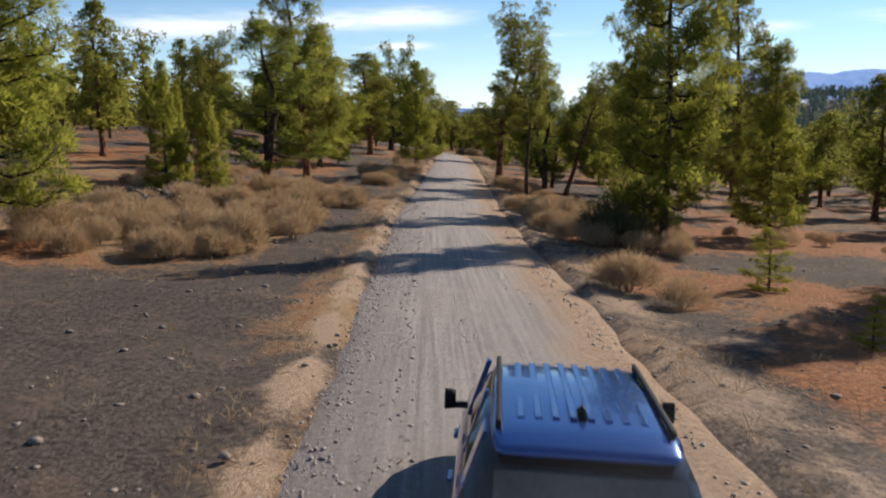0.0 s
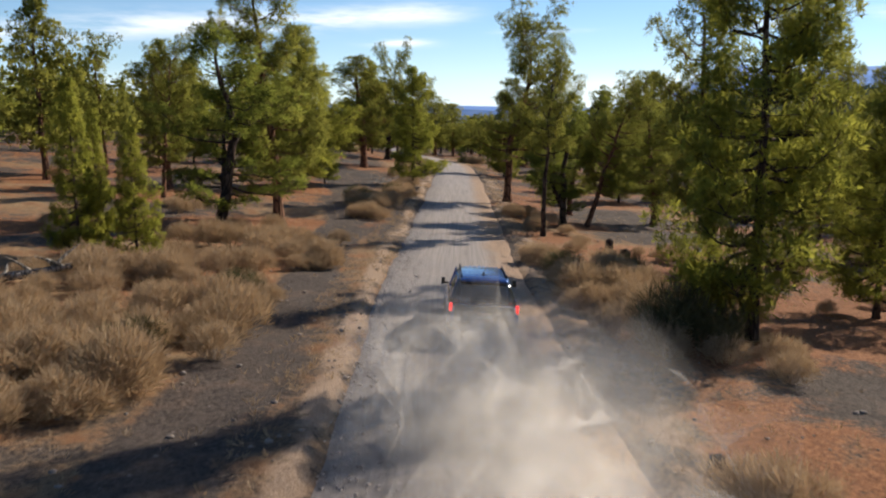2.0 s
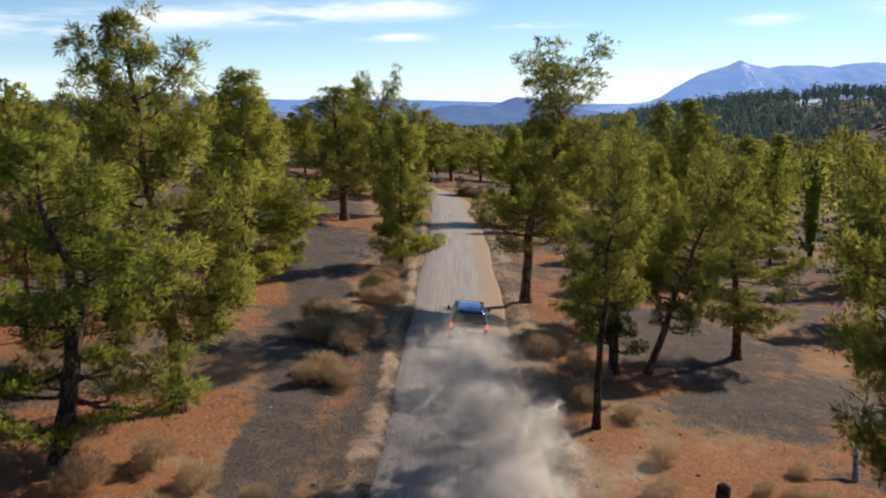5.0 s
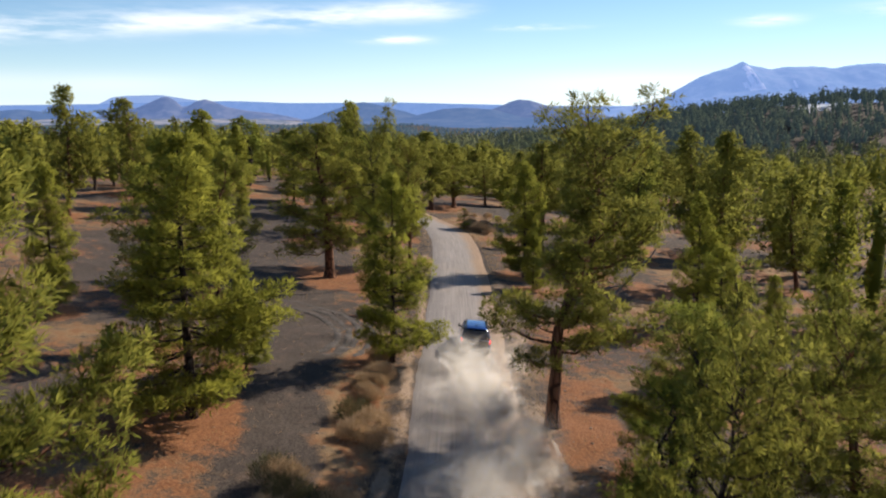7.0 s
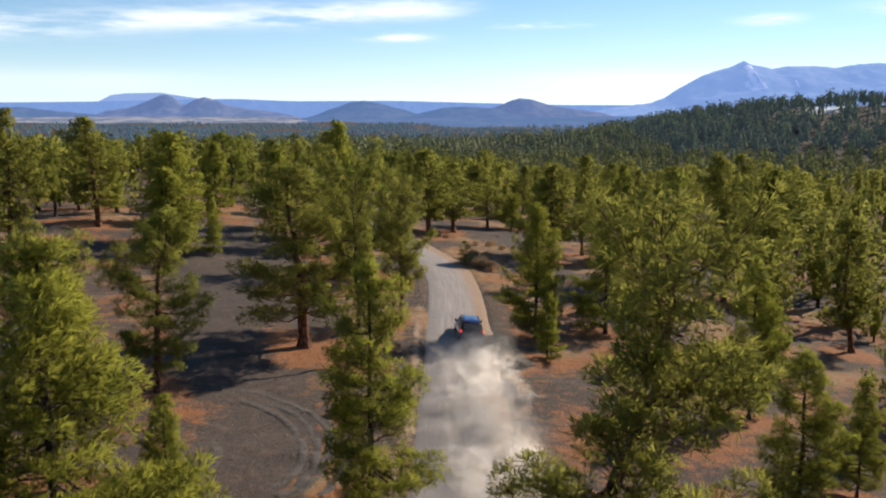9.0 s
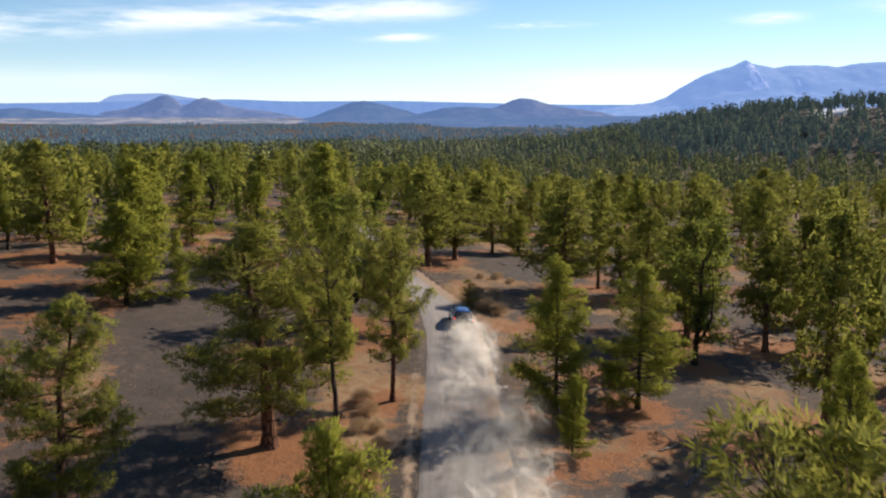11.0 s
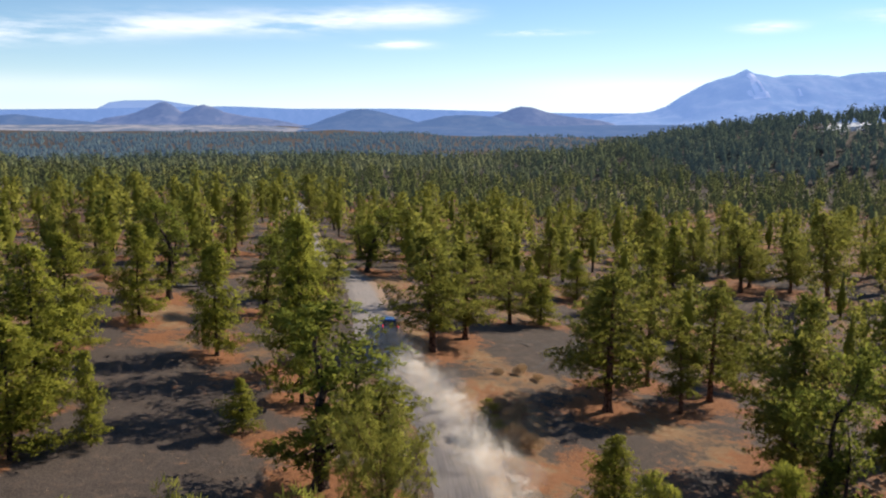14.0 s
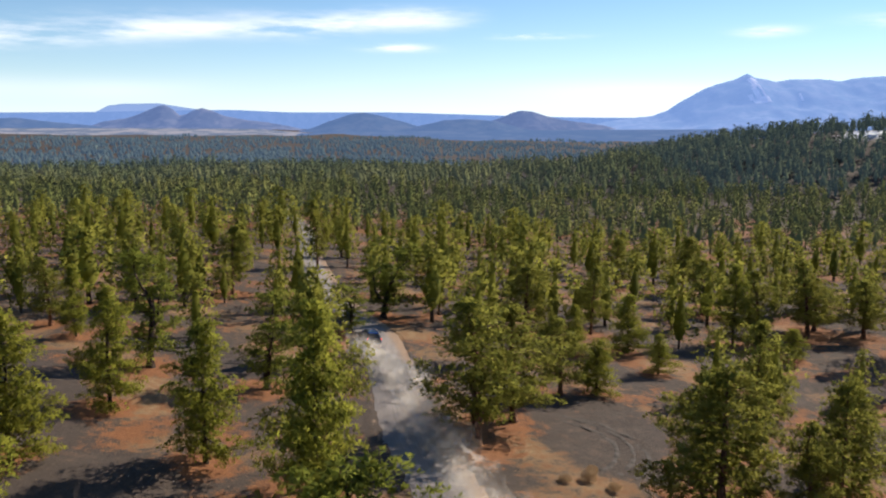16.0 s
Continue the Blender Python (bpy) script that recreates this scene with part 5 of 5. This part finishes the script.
    for sx in (-1, 1):
        for yy in (1.52, -1.50):
            tyre = bmesh.new()
            bmesh.ops.create_cone(tyre, cap_ends=True, segments=32, radius1=0.385, radius2=0.385, depth=0.25, matrix=Matrix.Rotation(math.pi / 2, 4, "Y"))
            bmesh.ops.bevel(tyre, geom=[e for e in tyre.edges if len(e.link_faces) == 2 and any(len(f.verts) > 4 for f in e.link_faces)], offset=0.05, segments=3, affect="EDGES")
            w = part("wheel", tyre, M_TYRE, car, "dusty tyre on alloy rim")
            rim = bmesh.new()
            bmesh.ops.create_cone(rim, cap_ends=True, segments=24, radius1=0.24, radius2=0.20, depth=0.06, matrix=Matrix.Translation((sx * 0.115, 0, 0)) @ Matrix.Rotation(sx * math.pi / 2, 4, "Y"))
            for k in range(5):
                box(rim, sx * 0.145, 0, 0.0, 0.025, 0.05, 0.40, 0.008, Matrix.Rotation(k * math.pi / 5, 4, "X"))
            part("rim", rim, M_RIM, w)
            w.location = (sx * 0.86, yy, 0.385)
            wheels.append(w)
    return car, wheels


car, wheels = make_car()
CAR_T = [0.0, 0.5, 1.5, 2.0, 3.0, 4.0, 6.5, 8.3, 9.0, 13.5, 14.5, 15.2, 16.0]
CAR_Y = [8.4, 14.8, 28.6, 35.3, 48.6, 61.2, 87.9, 111.0, 120.0, 180.0, 192.6, 202.0, 211.0]
CAR_X = [0.56, 0.74, 0.95, 1.0, 1.1, 1.45, 2.7, 3.7, 3.9, -3.9, -6.2, -8.4, -11.5]


def car_at(t):
    """The car's place on the road: steady speed, gentle line."""
    def at(ys):
        if t < 0.2 or t > 15.8:
            return float(np.interp(t, CAR_T, ys))
        w = min(0.4, t, 16.0 - t)
        return float(np.mean([np.interp(t + o * w, CAR_T, ys) for o in (-1, -0.66, -0.33, 0, 0.33, 0.66, 1)]))
    y = at(CAR_Y) if t >= 0 else 8.4 + 12.9 * t
    on_bend = float(np.clip((y - 122) / 10, 0, 1) * np.clip((178 - y) / 10, 0, 1))
    x = at(CAR_X) if t >= 0 else 0.56
    return x * (1 - on_bend) + (float(road_x(np.array([y]))[0]) + 0.8) * on_bend, y


def road_top(x, y):
    return float(land(np.array([x]), np.array([y]))[0]) + 0.02


# ---- dust ----
def puff_mesh(name, seed, size, flakes, thick):
    """A loose cloud of soft flakes, thick in the middle and thin at the rim."""
    r = np.random.default_rng(seed)
    c = r.normal(0, 0.42, (flakes, 3)) * size * [1.0, 1.25, 0.62]
    vs, fs, al = [], [], []
    for k in range(flakes):
        nrm = r.normal(size=3)
        nrm /= np.linalg.norm(nrm)
        a = np.cross(nrm, [0.3, 0.5, 0.8])
        a /= np.linalg.norm(a)
        b = np.cross(nrm, a)
        rad = size * r.uniform(0.5, 0.95)
        o = len(vs)
        vs.append(c[k])
        al.append(thick * r.uniform(0.6, 1.2))
        for q, thin in ((0.34, 0.80), (0.68, 0.28), (1.0, 0.0)):
            for j in range(9):
                t = 2 * math.pi * j / 9
                vs.append(c[k] + rad * q * r.uniform(0.85, 1.15) * (a * math.cos(t) + b * math.sin(t)) + nrm * rad * 0.12 * r.normal())
                al.append(al[o] * thin)
        for j in range(9):
            p, q = o + 1 + j, o + 1 + (j + 1) % 9
            fs += [(o, p, q), (p, p + 9, q), (q, p + 9, q + 9), (p + 9, p + 18, q + 9), (q + 9, p + 18, q + 18)]
    me = mesh_from(name, np.array(vs), np.array(fs), M_DUST, True)
    n = np.array(vs) / size * 0.45 + [0.66, 0.54, 0.51]      # normals lean to the sun, imitating light scattered through the cloud
    me.normals_split_custom_set_from_vertices((n / (np.linalg.norm(n, axis=1)[:, None] + 1e-6)).tolist())
    me.attributes.new("thick", "FLOAT", "POINT").data.foreach_set("value", np.array(al, np.float32))
    return me


PUFFS = [puff_mesh("dust_puff", 50 + s, 0.95, 28, 0.23) for s in range(4)]
WIDE = [puff_mesh("dust_puff", 60 + s, 1.9, 26, 0.095) for s in range(4)]


def make_dust():
    out = []
    r = np.random.default_rng(17)
    born = np.arange(-2.2, 16.3, 0.20)
    for k, t0 in enumerate(born):
        x, y = car_at(t0)
        for wide in (False, True):
            side = r.uniform(-0.9, 0.9)
            ob = new("dust_puff", (WIDE if wide else PUFFS)[int(r.integers(4))])
            tagged(ob, "pale dust thrown up behind the driving car", "dust", "dust plume", "stuff")
            out.append((ob, float(t0), x + side * (1.2 if wide else 0.8), y - (4.4 if wide else 3.2) + r.uniform(-0.8, 0.3), wide, r.uniform(0, 360), r.uniform(0.7, 1.3)))
    return out


dust = make_dust()


def motions():
    rows = []
    times = np.arange(0, 16.01, 0.25)
    wheel_rows = [[] for _ in wheels]
    for t in times:
        (x, y), (x1, y1) = car_at(t), car_at(t + 0.15)
        (x0, y0) = car_at(t - 0.15)
        yaw = math.degrees(math.atan2(-(x1 - x0), y1 - y0))
        slope = math.degrees(math.atan2(road_top(x, y + 1.5) - road_top(x, y - 1.5), 3.0))
        tilt = math.degrees(math.atan2(road_top(x - 0.9, y) - road_top(x + 0.9, y), 1.8))
        yaw -= 4.2 * math.exp(-t / 0.5)      # a slight slide at first
        rows.append((float(t), pose(x, y, road_top(x, y) + 0.01, slope, tilt, yaw)))
    walk(car, rows)
    # wheels: less than a quarter turn a row
    y_prev, turn = car_at(0.0)[1], 0.0
    for t in np.arange(0, 16.01, 1 / 30):
        y = car_at(t)[1]
        turn -= min(80.0, math.degrees((y - y_prev) / 0.385))
        y_prev = y
        for w, wr in zip(wheels, wheel_rows):
            wr.append((float(t), pose(*w.location, turn, 0, 0)))
    for w, wr in zip(wheels, wheel_rows):
        walk(w, wr)
    for ob, t0, x, y, wide, turn, pace in dust:
        # waits below the road, is thrown up, drifts and settles again
        z = road_top(x, y)
        life = 4.4 if wide else 1.9
        rows = []
        for dt, dz, dx, spin in ((-0.30, -5.0, 0.0, 0.0), (0.0, 0.5, 0.0, 4.0), (0.9, 0.9 + 0.25 * pace, 0.25, 14.0), (life * 0.6, 1.2 + 0.3 * pace, 1.1 * pace, 30.0), (life, 0.5, 2.1 * pace, 45.0), (life + 1.6, -5.0, 2.6 * pace, 55.0)):
            rows.append((t0 + dt, pose(x + dx, y + 0.4 * dx, z + dz, 0, 0, turn + spin)))
        ts = np.array([q[0] for q in rows])
        keyed = [q for q in rows if 0 < q[0] < 16]
        def at(t):
            i = int(np.clip(np.searchsorted(ts, t), 1, len(ts) - 1))
            f = float(np.clip((t - ts[i - 1]) / (ts[i] - ts[i - 1]), 0, 1))
            a, b = rows[i - 1][1], rows[i][1]
            return Matrix.Translation(a.translation.lerp(b.translation, f)) @ a.to_quaternion().slerp(b.to_quaternion(), f).to_matrix().to_4x4()
        walk(ob, [(0.0, at(0.0))] + keyed + [(16.0, at(16.0))])


motions()
